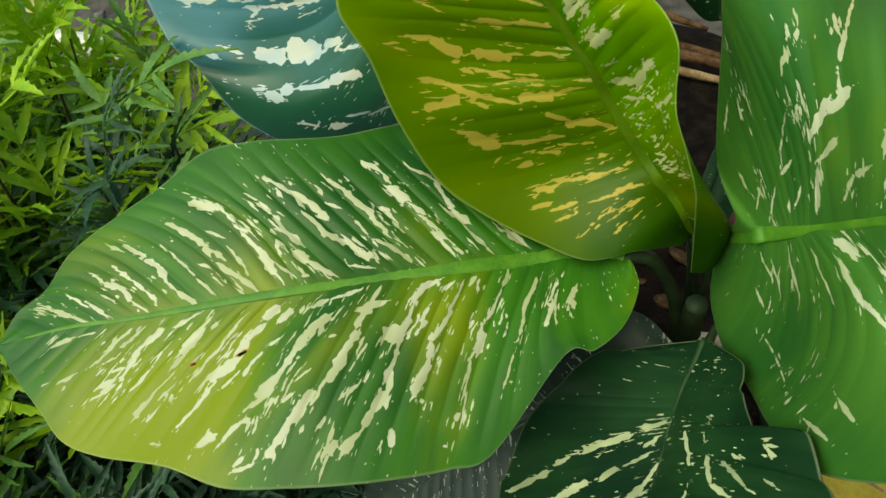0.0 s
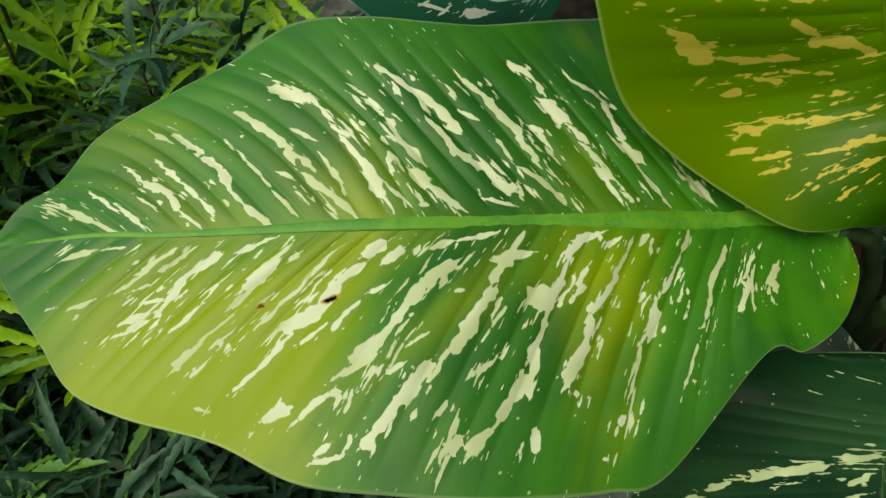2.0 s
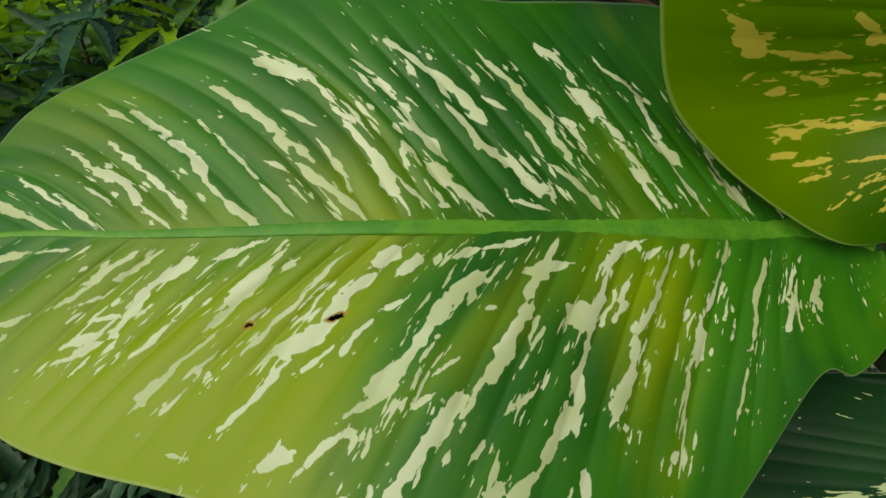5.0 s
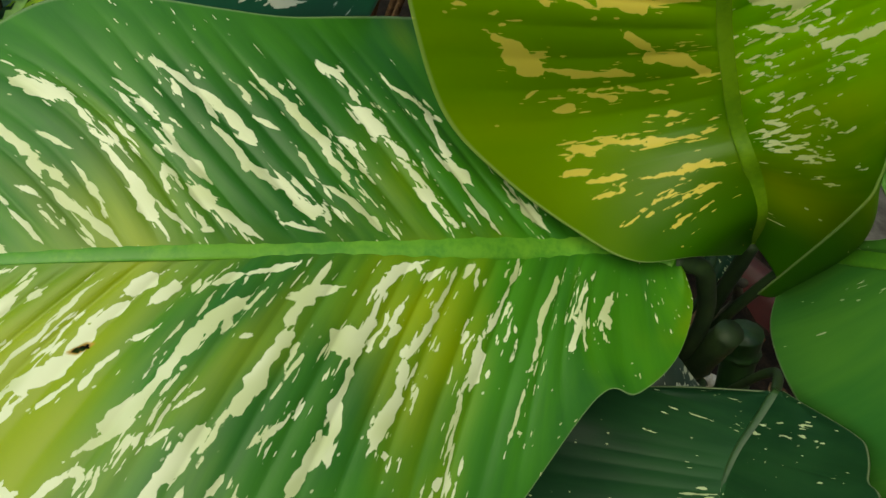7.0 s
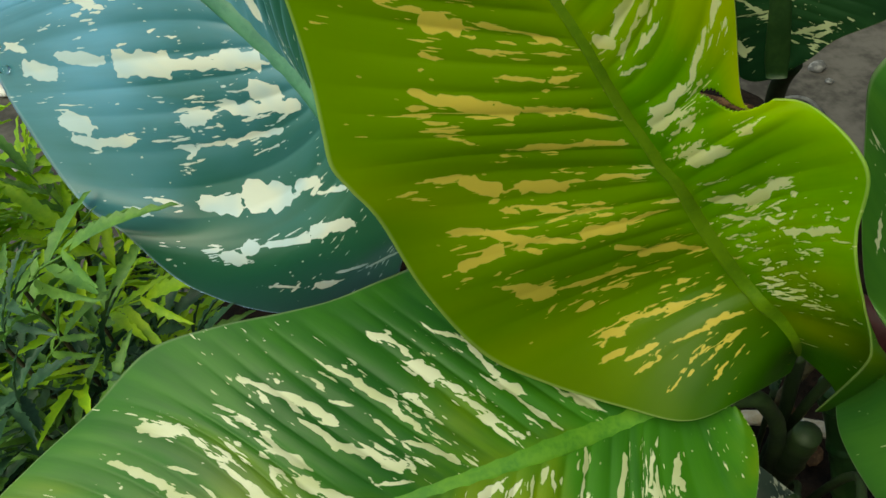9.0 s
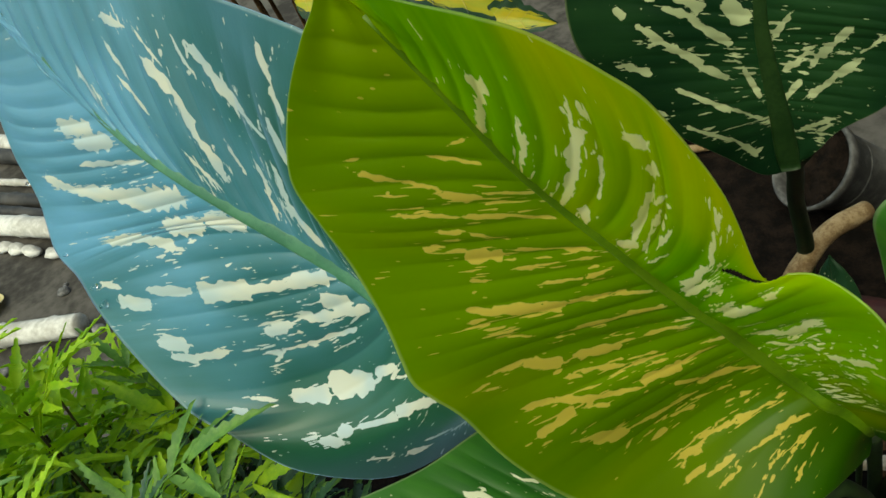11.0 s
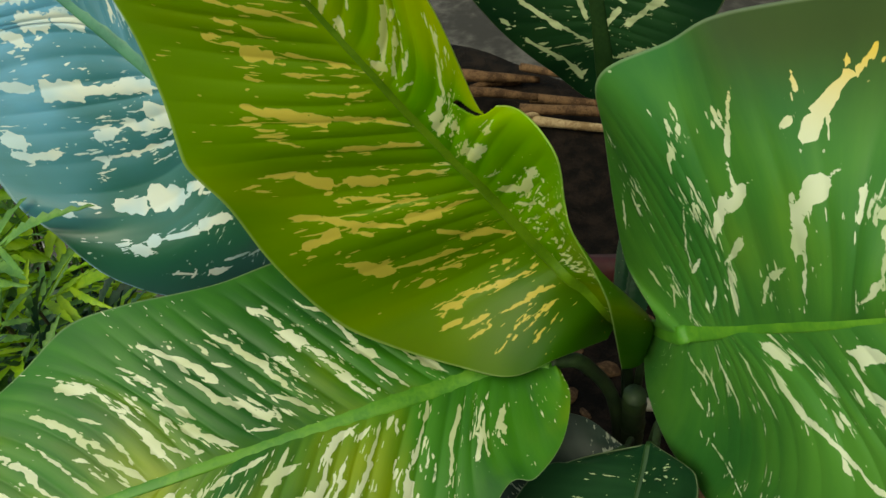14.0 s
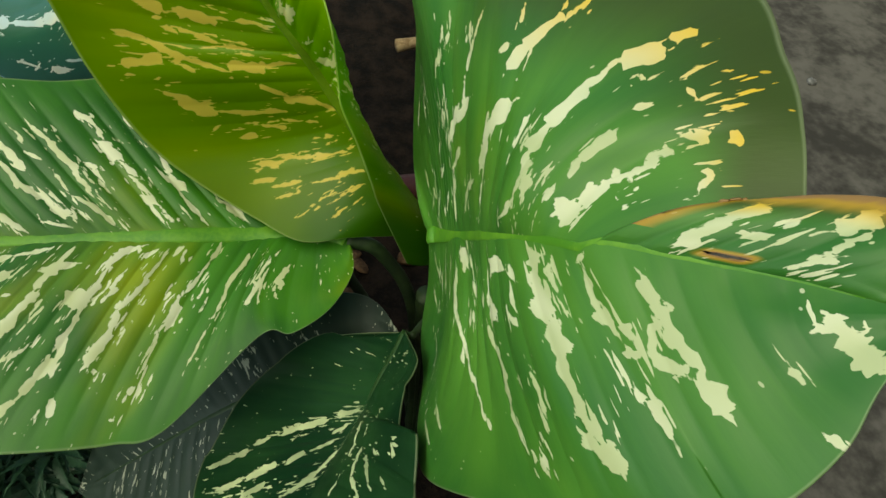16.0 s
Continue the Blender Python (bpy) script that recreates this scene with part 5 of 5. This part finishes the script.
def pot(place, radius, height, skin, label):
    holder = thing("flower_pot", place, label, "flower pot", "flower pots")
    r, h = radius, height
    v, f = lathe([(0.001, 0.003), (r * 0.74, 0.0), (r * 0.76, 0.004), (r * 0.95, h * 0.86), (r * 1.03, h * 0.87), (r * 1.05, h * 0.99), (r * 1.02, h), (r * 0.97, h), (r * 0.94, h * 0.9), (r * 0.88, h * 0.55)])
    part("body", mesh_of("body", v, f), skin, holder)
    n = 36
    rows = [[(r * 0.93 * math.sqrt(i / 14) * math.cos(2 * math.pi * k / n), r * 0.93 * math.sqrt(i / 14) * math.sin(2 * math.pi * k / n)) for k in range(n)] for i in range(15)]
    verts = [(x, y, h * 0.80 + 0.012 * (float(lattice(np.array(x * 70 + 50), np.array(y * 70 + 50), 8)) - 0.5)) for row in rows for x, y in row]
    faces = [(i * n + k, i * n + (k + 1) % n, (i + 1) * n + (k + 1) % n, (i + 1) * n + k) for i in range(14) for k in range(n)]
    part("soil", mesh_of("soil", verts, faces), SOIL, holder, "dark crumbly potting soil")
    return holder


pot((0.185, 0.300, 0.0), 0.205, 0.135, POT, "dark red plastic flower pot with black soil")
tipped = pot((0.505, 0.670, 0.033), 0.052, 0.098, GREY_POT, "weathered grey plastic pot tipped over on the ground")
tipped.rotation_euler = Vector((-0.80, 0.05, 0.59)).to_track_quat("Z", "Y").to_euler()


def lump(radius, seed, flat=0.7):
    bm = bmesh.new()
    bmesh.ops.create_icosphere(bm, subdivisions=2, radius=radius)
    rng = random.Random(seed)
    o = Vector((rng.random() * 50, rng.random() * 50, 3))
    for v in bm.verts:
        v.co *= 1 + 0.45 * noise.noise(v.co / radius * 0.9 + o)
        v.co.z *= flat
    me = bpy.data.meshes.new("stone")
    bm.to_mesh(me)
    bm.free()
    me.polygons.foreach_set("use_smooth", [True] * len(me.polygons))
    return me


STONES = [lump(0.008, k) for k in range(5)]
for me in STONES:
    me.materials.append(STONE)
rng = random.Random(4)
for k in range(34):
    a, d = rng.uniform(0, 6.28), rng.uniform(0.0, 0.22)
    centre = ((0.27, 0.95), (-0.62, 0.95), (0.62, 0.98))[k % 3]
    ob = new("pebble", STONES[k % 5])
    s = rng.uniform(0.5, 1.5)
    ob.matrix_world = pose(centre[0] + d * math.cos(a), centre[1] + 0.8 * d * math.sin(a), 0.003 * s, 0, 0, rng.uniform(0, 360)) @ Matrix.Diagonal((s, s, s, 1))
    tagged(ob, "small rounded grey pebble on the ground", "pebble", "pebbles on the ground")
crumbs = [lump(0.007, k + 30, 0.8) for k in range(3)]
for me in crumbs:
    me.materials.append(TWIG)
for k in range(70):
    a, d = rng.uniform(0, 6.28), 0.16 * math.sqrt(rng.random())
    ob = new("bark_chip", crumbs[k % 3])
    s = rng.uniform(0.5, 1.3)
    ob.matrix_world = pose(0.19 + d * math.cos(a), 0.30 + d * math.sin(a), 0.110, rng.uniform(-20, 20), 0, rng.uniform(0, 360)) @ Matrix.Diagonal((s * 1.6, s, s * 0.7, 1))
    tagged(ob, "brown bark chip on potting soil", "bark chip", "bark chips in the pot")


def stalk(name, points, r0, r1, skin, label, category, knots=0, group=""):
    """A stick or stalk along a bent line; knots: joints as on a cane."""
    base = np.array(points[0])
    n = 8 * (len(points) - 1) + 1 if not knots else 60
    line = spline([np.array(p) - base for p in points], n)
    radii = np.linspace(r0, r1, n)
    if knots:
        u = np.linspace(0, knots, n)
        radii = radii * (1 + 0.16 * np.exp(-(((u % 1) - 0.5) / 0.05) ** 2))
    else:
        radii = radii * (1 + 0.22 * (lattice(np.linspace(0, n / 3, n) + base[0] * 50, np.zeros(n) + 3, 6) - 0.5))
    v, f = tube(line, radii, 12)
    ob = part(name, mesh_of(name, v, f), skin, None)
    ob.location = base
    return tagged(ob, label, category, group)


# the plant's own stem and cut stalks in the pot
stalk("plant_stem", [(0.158, 0.252, 0.100), (0.152, 0.244, 0.20), (0.146, 0.234, 0.27), (0.140, 0.226, 0.335)], 0.011, 0.006, SHADED_STALK, "thick ringed green stem of the plant", "plant stem", 9)
stalk("cut_stalk", [(0.262, 0.262, 0.108), (0.250, 0.272, 0.155), (0.240, 0.288, 0.200), (0.230, 0.296, 0.232)], 0.009, 0.0115, RIB_DARK, "cut-off green stalk standing in the pot", "stalk", 3)
stalk("pale_stalk", [(0.195, 0.345, 0.118), (0.220, 0.325, 0.145), (0.262, 0.298, 0.155)], 0.0055, 0.006, PALE_STALK, "pale dry stalk lying across the pot", "stalk", 0, "dry stalks")
stalk("thin_stalk", [(0.236, 0.340, 0.115), (0.240, 0.338, 0.150), (0.252, 0.337, 0.200), (0.230, 0.326, 0.240), (0.205, 0.300, 0.275)], 0.0042, 0.003, STEM, "thin dull brown stalk rising from the pot", "stalk", 0, "dry stalks")
stalk("pale_stalk", [(0.300, 0.545, 0.012), (0.322, 0.543, 0.085), (0.360, 0.554, 0.115), (0.412, 0.566, 0.112)], 0.010, 0.0115, DRY_STALK, "bent tan dry stalk beside the grey pot", "stalk", 0, "dry stalks")
for k in range(11):
    a = rng.uniform(-0.5, 0.9)
    x, y, d = 0.27 + rng.uniform(-0.10, 0.10), 0.94 + rng.uniform(-0.09, 0.09), rng.uniform(0.06, 0.13)
    stalk("twig", [(x - d * math.cos(a), y + d * math.sin(a), 0.012 + 0.004 * k), (x, y + rng.uniform(-0.02, 0.02), 0.014 + 0.004 * k), (x + d * math.cos(a), y - d * math.sin(a), 0.010 + 0.003 * k)],
          rng.uniform(0.006, 0.011), rng.uniform(0.003, 0.006), (TWIG, DRY_STALK)[k % 4 == 0], "brown dry twig in a heap on the ground", "twig", 0, "twigs in a heap")

# canes on the ground, and dark poles added for the shade between them
CANES = [((-0.95, 1.48), (-0.585, 1.24), 0.021, BAMBOO), ((-1.05, 1.72), (-0.64, 1.44), 0.008, BAMBOO), ((-1.10, 1.93), (-0.66, 1.58), 0.020, BAMBOO),
         ((-1.10, 2.10), (-0.72, 1.81), 0.024, BAMBOO), ((-0.92, 1.10), (-0.56, 0.985), 0.019, BAMBOO), ((-1.05, 1.64), (-0.60, 1.34), 0.016, GAP_SHADE),
         ((-1.05, 1.83), (-0.62, 1.50), 0.018, GAP_SHADE), ((-1.0, 1.58), (-0.60, 1.29), 0.014, GAP_SHADE)]
for (x0, y0), (x1, y1), r, skin in CANES:
    words = "weathered pale bamboo cane lying on the ground" if skin is BAMBOO else "dark pole added for the shade between the canes"
    stalk("cane", [(x0, y0, r), ((x0 + x1) / 2, (y0 + y1) / 2, r + 0.002), (x1, y1, r)], r, r * 0.95, skin, words, "cane", 4, "canes on the ground")
for k in range(7):
    ob = new("cane_offcut", lump(0.016, 60 + k, 0.8))
    ob.data.materials.append(BAMBOO)
    x = -0.80 + 0.033 * k + (0.0 if k < 4 else 0.02)
    ob.matrix_world = pose(x, 1.33 - 0.72 * (x + 0.80), 0.010, 0, 0, -36) @ Matrix.Diagonal((1.5, 0.8, 0.8, 1))
    tagged(ob, "short pale cane offcut on the ground", "cane offcut", "cane offcuts")


# ---- the bush with narrow toothed leaves ----
def toothed_blade(length, half, teeth, droop, fold):
    """A narrow pointed leaflet with a saw-toothed edge, folded along its middle and drooping to its tip."""
    verts, faces = [], []
    n = teeth * 2 + 2
    for i in range(n + 1):
        u = i / n
        w = half * math.sin(math.pi * min(1.0, 0.06 + 0.94 * u)) ** 0.75 * (1.15 - 0.55 * u) * (1.0 if i % 2 else 0.68) + 0.0002
        x, z = u * length, -droop * u * u * length
        ahead = 0.045 * length if i % 2 and i < n else 0.0
        verts += [(x + ahead, -w, z + fold * w), (x, 0.0, z), (x + ahead, w, z + fold * w)]
    for i in range(n):
        a, b = i * 3, i * 3 + 3
        faces += [(a, a + 1, b + 1, b), (a + 1, a + 2, b + 2, b + 1)]
    return verts, faces


def joined(name, pieces, skin):
    verts, faces = [], []
    for m, (v, f) in pieces:
        k = len(verts)
        verts += [tuple(m @ Vector(p)) for p in v]
        faces += [tuple(q + k for q in poly) for poly in f]
    me = mesh_of(name, verts, faces)
    if skin:
        me.materials.append(skin)
    return me


def spray_shape(seed):
    """A compound leaf: a thin stalk with pairs of leaflets and one at its end."""
    rg = random.Random(seed)
    reach = rg.uniform(0.030, 0.048)
    pieces = [(Matrix(), tube([(0, 0, 0), (reach * 0.5, 0, 0.003), (reach, 0, 0.0)], [0.0007, 0.0006, 0.0004], 4, caps=False))]
    size = rg.uniform(0.030, 0.044)
    pieces.append((Matrix.Translation((reach, 0, 0)) @ pose(0, 0, 0, rg.uniform(-20, 20), rg.uniform(-12, 18), 0), toothed_blade(size, rg.uniform(0.0026, 0.0042), rg.randint(5, 7), rg.uniform(0.1, 0.5), 0.4)))
    for k, at in enumerate((0.95, 0.62, 0.32)[: rg.randint(2, 3)]):
        for way in (-1, 1):
            m = Matrix.Translation((reach * at, 0, 0.002)) @ pose(0, 0, 0, rg.uniform(-35, 35), rg.uniform(-25, 20), way * rg.uniform(32, 62))
            pieces.append((m, toothed_blade(size * rg.uniform(0.62, 0.92), rg.uniform(0.0021, 0.0036), rg.randint(4, 6), rg.uniform(0.0, 0.5), 0.4)))
    verts, faces = [], []
    for m, (v, f) in pieces:
        k = len(verts)
        verts += [tuple(m @ Vector(p)) for p in v]
        faces += [tuple(q + k for q in poly) for poly in f]
    return verts, faces


SPRAYS = [spray_shape(200 + k) for k in range(9)]
SPRAY_MESHES = {}
for tone, skin in (("dark", BUSH_SHADED), ("mid", BUSH_HALF_LIT), ("light", BUSH_LIT)):
    for k, (v, f) in enumerate(SPRAYS):
        SPRAY_MESHES[tone, k] = mesh_of("spray", v, f)
        SPRAY_MESHES[tone, k].materials.append(skin)


def bush(place, spread, low, height, shoots, seed, label, bright=0.0, single=280):
    rg = random.Random(seed)
    holder = thing("bush", place, label, "bush")
    stems, rest, count = [], {"dark": [], "mid": [], "light": []}, 0
    for k in range(shoots):
        a, d = rg.uniform(0, 2 * math.pi), math.sqrt(rg.random())
        tip = Vector((spread[0] * d * math.cos(a), spread[1] * d * math.sin(a), rg.uniform(low, height) * (1 - 0.16 * d * d)))
        foot = Vector((tip.x * 0.3, tip.y * 0.3, 0))
        line = spline([foot, foot.lerp(tip, 0.5) + Vector((tip.x * 0.12, tip.y * 0.12, 0.02)), tip], 14)
        stems.append((Matrix(), tube(line, np.linspace(0.0026, 0.0009, 14), 5, caps=False)))
        # sun and shade put in colour: shoots left, back and high take lighter tones
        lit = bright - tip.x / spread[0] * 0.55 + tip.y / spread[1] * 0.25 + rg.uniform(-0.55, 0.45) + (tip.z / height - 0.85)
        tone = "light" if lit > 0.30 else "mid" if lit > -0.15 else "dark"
        for j in range(rg.randint(8, 11)):
            u = 1 - 0.45 * (j / 10) ** 1.1
            at = Vector(line[min(13, int(u * 13))])
            turn = j * 137.5 + rg.uniform(-25, 25)
            lift = rg.uniform(25, 75) if j < 3 else rg.uniform(-15, 40)
            size = rg.uniform(0.75, 1.15) * (1.35 if tone == "light" and j < 4 else 1.0)
            m = Matrix.Translation(at) @ pose(0, 0, 0, rg.uniform(-35, 35), -lift, turn) @ Matrix.Diagonal((size, size, size, 1))
            # sprays lower on a shoot take the next darker, shaded copy
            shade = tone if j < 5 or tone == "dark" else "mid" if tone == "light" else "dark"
            if count < single and tip.z > height * 0.7 and j < 5:
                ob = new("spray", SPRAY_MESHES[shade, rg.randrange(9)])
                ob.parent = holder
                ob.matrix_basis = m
                count += 1
            else:
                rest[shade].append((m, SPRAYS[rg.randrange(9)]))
    tagged(part("stem", joined("stem", stems, STEM), STEM, holder, "thin brown woody stems"), kind="stuff")
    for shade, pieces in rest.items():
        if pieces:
            ob = part("foliage", joined("foliage", pieces, None), {"dark": BUSH_SHADED, "mid": BUSH_HALF_LIT, "light": BUSH_LIT}[shade], holder)
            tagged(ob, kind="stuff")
    return holder


bush((-0.37, 0.38, 0.0), (0.195, 0.17), 0.22, 0.42, 125, 11, "dense bush with narrow saw-toothed green leaves", 0.66)
bush((-0.27, 0.18, 0.0), (0.19, 0.11), 0.14, 0.28, 85, 19, "low bush with narrow saw-toothed leaves, mostly in shaded tones", -0.05)
bush((-0.175, 0.320, 0.0), (0.055, 0.035), 0.30, 0.41, 16, 27, "few saw-toothed shoots in shaded tones before the bluish leaf", -0.1, 60)


# ---- the shrub with gold and green leaves ----
def ovate_blade(length, width, teeth, seed):
    rg = random.Random(seed)
    rows, cols = teeth * 2 + 1, 6
    verts, faces, uv = [], [], []
    for i in range(rows + 1):
        u = i / rows
        w = width * math.sin(math.pi * u**0.72) ** 0.75 * (1.0 if i % 2 else 0.86) + 0.0004
        for j in range(-cols, cols + 1):
            v = j / cols
            verts.append((u * length + (0.05 * length * abs(v) if abs(j) == cols and i % 2 else 0.03 * length * abs(v)), v * w, abs(v) ** 1.3 * w * 0.35 - 0.25 * u * u * length + 0.0012 * math.sin(u * 26 - 4 * abs(v)) * abs(v)))
            uv.append((u, v, rg.random() * 0))
    k = 2 * cols + 1
    for i in range(rows):
        for j in range(k - 1):
            faces.append((i * k + j, i * k + j + 1, (i + 1) * k + j + 1, (i + 1) * k + j))
    me = mesh_of("blade", verts, faces)
    me.attributes.new("blade", "FLOAT_VECTOR", "POINT").data.foreach_set("vector", np.array(uv, float).reshape(-1))
    me.materials.append(PATCHED)
    return me


def gold_shrub():
    foot = Vector((-0.03, 0.70, 0.0))
    holder = thing("gold_leaved_shrub", foot, "shrub with toothed golden yellow and dark green leaves", "shrub")
    # base and tip of each leaf, and half its width
    leaves = [((-0.160, 0.668, 0.586), (-0.195, 0.655, 0.630), 0.025), ((-0.143, 0.653, 0.568), (-0.110, 0.656, 0.632), 0.020), ((-0.114, 0.639, 0.552), (-0.055, 0.639, 0.612), 0.031),
              ((-0.059, 0.613, 0.522), (0.026, 0.596, 0.556), 0.029), ((0.013, 0.601, 0.510), (0.093, 0.530, 0.472), 0.024), ((0.071, 0.561, 0.462), (0.104, 0.520, 0.464), 0.012),
              ((-0.067, 0.609, 0.515), (-0.055, 0.596, 0.551), 0.012), ((0.037, 0.607, 0.519), (0.078, 0.566, 0.524), 0.014), ((-0.076, 0.643, 0.559), (-0.040, 0.626, 0.590), 0.013),
              ((-0.042, 0.598, 0.503), (-0.006, 0.559, 0.502), 0.012), ((-0.099, 0.627, 0.537), (-0.078, 0.590, 0.528), 0.009), ((0.069, 0.596, 0.507), (0.100, 0.548, 0.499), 0.013),
              ((-0.175, 0.690, 0.560), (-0.200, 0.700, 0.600), 0.022), ((-0.090, 0.650, 0.530), (-0.060, 0.660, 0.560), 0.016)]
    stems = []
    eye_side = Vector((0.05, -0.75, 0.35))
    for k, (low, tip, half) in enumerate(leaves):
        low, tip = Vector(low) - foot, Vector(tip) - foot
        along = (tip - low).normalized()
        across = eye_side.cross(along).normalized()
        turn = Matrix((along, across, along.cross(across))).transposed().to_4x4()
        me = ovate_blade((tip - low).length, half, 9 if half > 0.02 else 6, 40 + k)
        ob = new("leaflet", me)
        ob.parent = holder
        ob.matrix_basis = Matrix.Translation(low) @ turn
        ground = Vector((low.x * 0.25, low.y * 0.25 + 0.03, 0.0))
        stems.append((Matrix(), tube(spline([ground, ground.lerp(low, 0.6) + Vector((0, 0.03, 0.02)), low], 14), np.linspace(0.0042, 0.0014, 14), 7, caps=False)))
    tagged(part("stem", joined("stem", stems, TWIG), TWIG, holder, "thin brown woody stems"), kind="stuff")
    return holder


gold_shrub()


# ---- litter ----
def petal(length, width, curl, seed):
    rg = random.Random(seed)
    verts, faces = [], []
    for i in range(9):
        u = i / 8
        w = width * math.sin(math.pi * (0.06 + 0.9 * u)) ** 0.7
        for j in range(-3, 4):
            v = j / 3
            verts.append((u * length, v * w, curl * length * (u - 0.5) ** 2 + 0.4 * w * v * v + 0.002 * rg.random()))
    for i in range(8):
        for j in range(6):
            a = i * 7 + j
            faces.append((a, a + 1, a + 8, a + 7))
    return mesh_of("petal", verts, faces)


PETALS = [petal(0.05 + 0.01 * k, 0.016 + 0.002 * k, 0.5 + 0.3 * k, k) for k in range(3)]
for me in PETALS:
    me.materials.append(PETAL)
ob = new("fallen_petal", PETALS[1])
ob.matrix_world = pose(-0.300, 0.372, 0.372, 20, -75, 75)
tagged(ob, "wilted cream flower petal caught in the bush", "petal", "fallen petals")
for k in range(16):
    ob = new("fallen_petal", PETALS[k % 3])
    x, y = ((-0.46, 0.26), (-0.80, 1.16))[k % 2]
    ob.matrix_world = pose(x + rng.uniform(-0.09, 0.07), y + rng.uniform(-0.07, 0.07), 0.006, rng.uniform(-15, 15), rng.uniform(-10, 10), rng.uniform(0, 360))
    tagged(ob, "wilted cream flower petal on the ground", "petal", "fallen petals")


def candy_wrapper():
    holder = thing("candy_wrapper", (0.640, 0.743, 0.004), "crumpled orange and white candy wrapper on concrete", "wrapper")
    for name, x0, x1, skin in (("twist", -0.030, -0.012, WRAP_YELLOW), ("middle", -0.012, 0.012, WRAP_WHITE), ("twist", 0.012, 0.026, WRAP_YELLOW)):
        verts, faces = [], []
        for i in range(9):
            u = i / 8
            x = x0 + (x1 - x0) * u
            w = 0.010 + 0.010 * min(1, abs(x) / 0.03) ** 2 - 0.004 * math.exp(-((abs(x) - 0.012) / 0.003) ** 2)
            for j in range(9):
                v = j / 4 - 1
                verts.append((x, v * w, 0.004 + 0.004 * noise.noise(Vector((x * 160, v * 2.2, 4)))))
        for i in range(8):
            for j in range(8):
                a = i * 9 + j
                faces.append((a, a + 1, a + 10, a + 9))
        ob = part(name, mesh_of(name, verts, faces, False), skin, holder)
        solid = ob.modifiers.new("thickness", "SOLIDIFY")
        solid.thickness = 0.0005
    holder.rotation_euler = (0, 0, radians(65))


candy_wrapper()


WATER, wt, wb = material("water")
wb.inputs["Base Color"].default_value = (0.95, 0.97, 1.0, 1)
wb.inputs["Transmission Weight"].default_value = 1.0
wb.inputs["Roughness"].default_value = 0.02
wb.inputs["IOR"].default_value = 1.33
rows = even_rows(BLUE, 60, 0.0)
blue_grid = leaf_grid(BLUE, rows, 20)[0]
blue_up = grid_normals(blue_grid)
if np.mean(blue_up @ np.array(BLUE["up"], float)) < 0:
    blue_up = -blue_up
for k, (i, j, r) in enumerate(((22, 1, 0.0026), (24, 1, 0.0018), (30, 1, 0.0014), (38, 0, 0.0012))):
    ob = new("water_drop", lump(r, 90 + k, 0.7))
    ob.data.materials.append(WATER)
    ob.location = Vector(blue_grid[i, j] + blue_up[i, j] * (r * 0.45 + 0.0006))
    tagged(ob, "clear round water drop on the bluish leaf", "water drop", "water drops")


# ---- a dark soil sheet standing in for deep shade round the pots ----
def shade_bed():
    n, m = 40, 12
    verts, faces = [(0.0, 0.0, 0.02)], []
    for i in range(1, m + 1):
        for k in range(n):
            a = 2 * math.pi * k / n
            r = i / m * (1 + 0.16 * noise.noise(Vector((math.cos(a) * 1.5, math.sin(a) * 1.5, 2))))
            z = 0.018 * (1 - (i / m) ** 3) + 0.014 * noise.noise(Vector((r * 9 * math.cos(a), r * 9 * math.sin(a), 5))) * (i < m) + (-0.012 if i == m else 0.006)
            verts.append((0.42 * r * math.cos(a), 0.66 * r * math.sin(a), z))
    faces += [(0, 1 + k, 1 + (k + 1) % n) for k in range(n)]
    for i in range(m - 1):
        for k in range(n):
            a, b = 1 + i * n + k, 1 + i * n + (k + 1) % n
            faces.append((a, a + n, b + n, b))
    ob = new("shade_bed", mesh_of("shade_bed", verts, faces))
    ob.data.materials.append(SOIL)
    ob.location = (0.14, 0.56, 0.0)
    return tagged(ob, "dark soil sheet standing in for deep shade under the plants", "soil", kind="structure")


shade_bed()
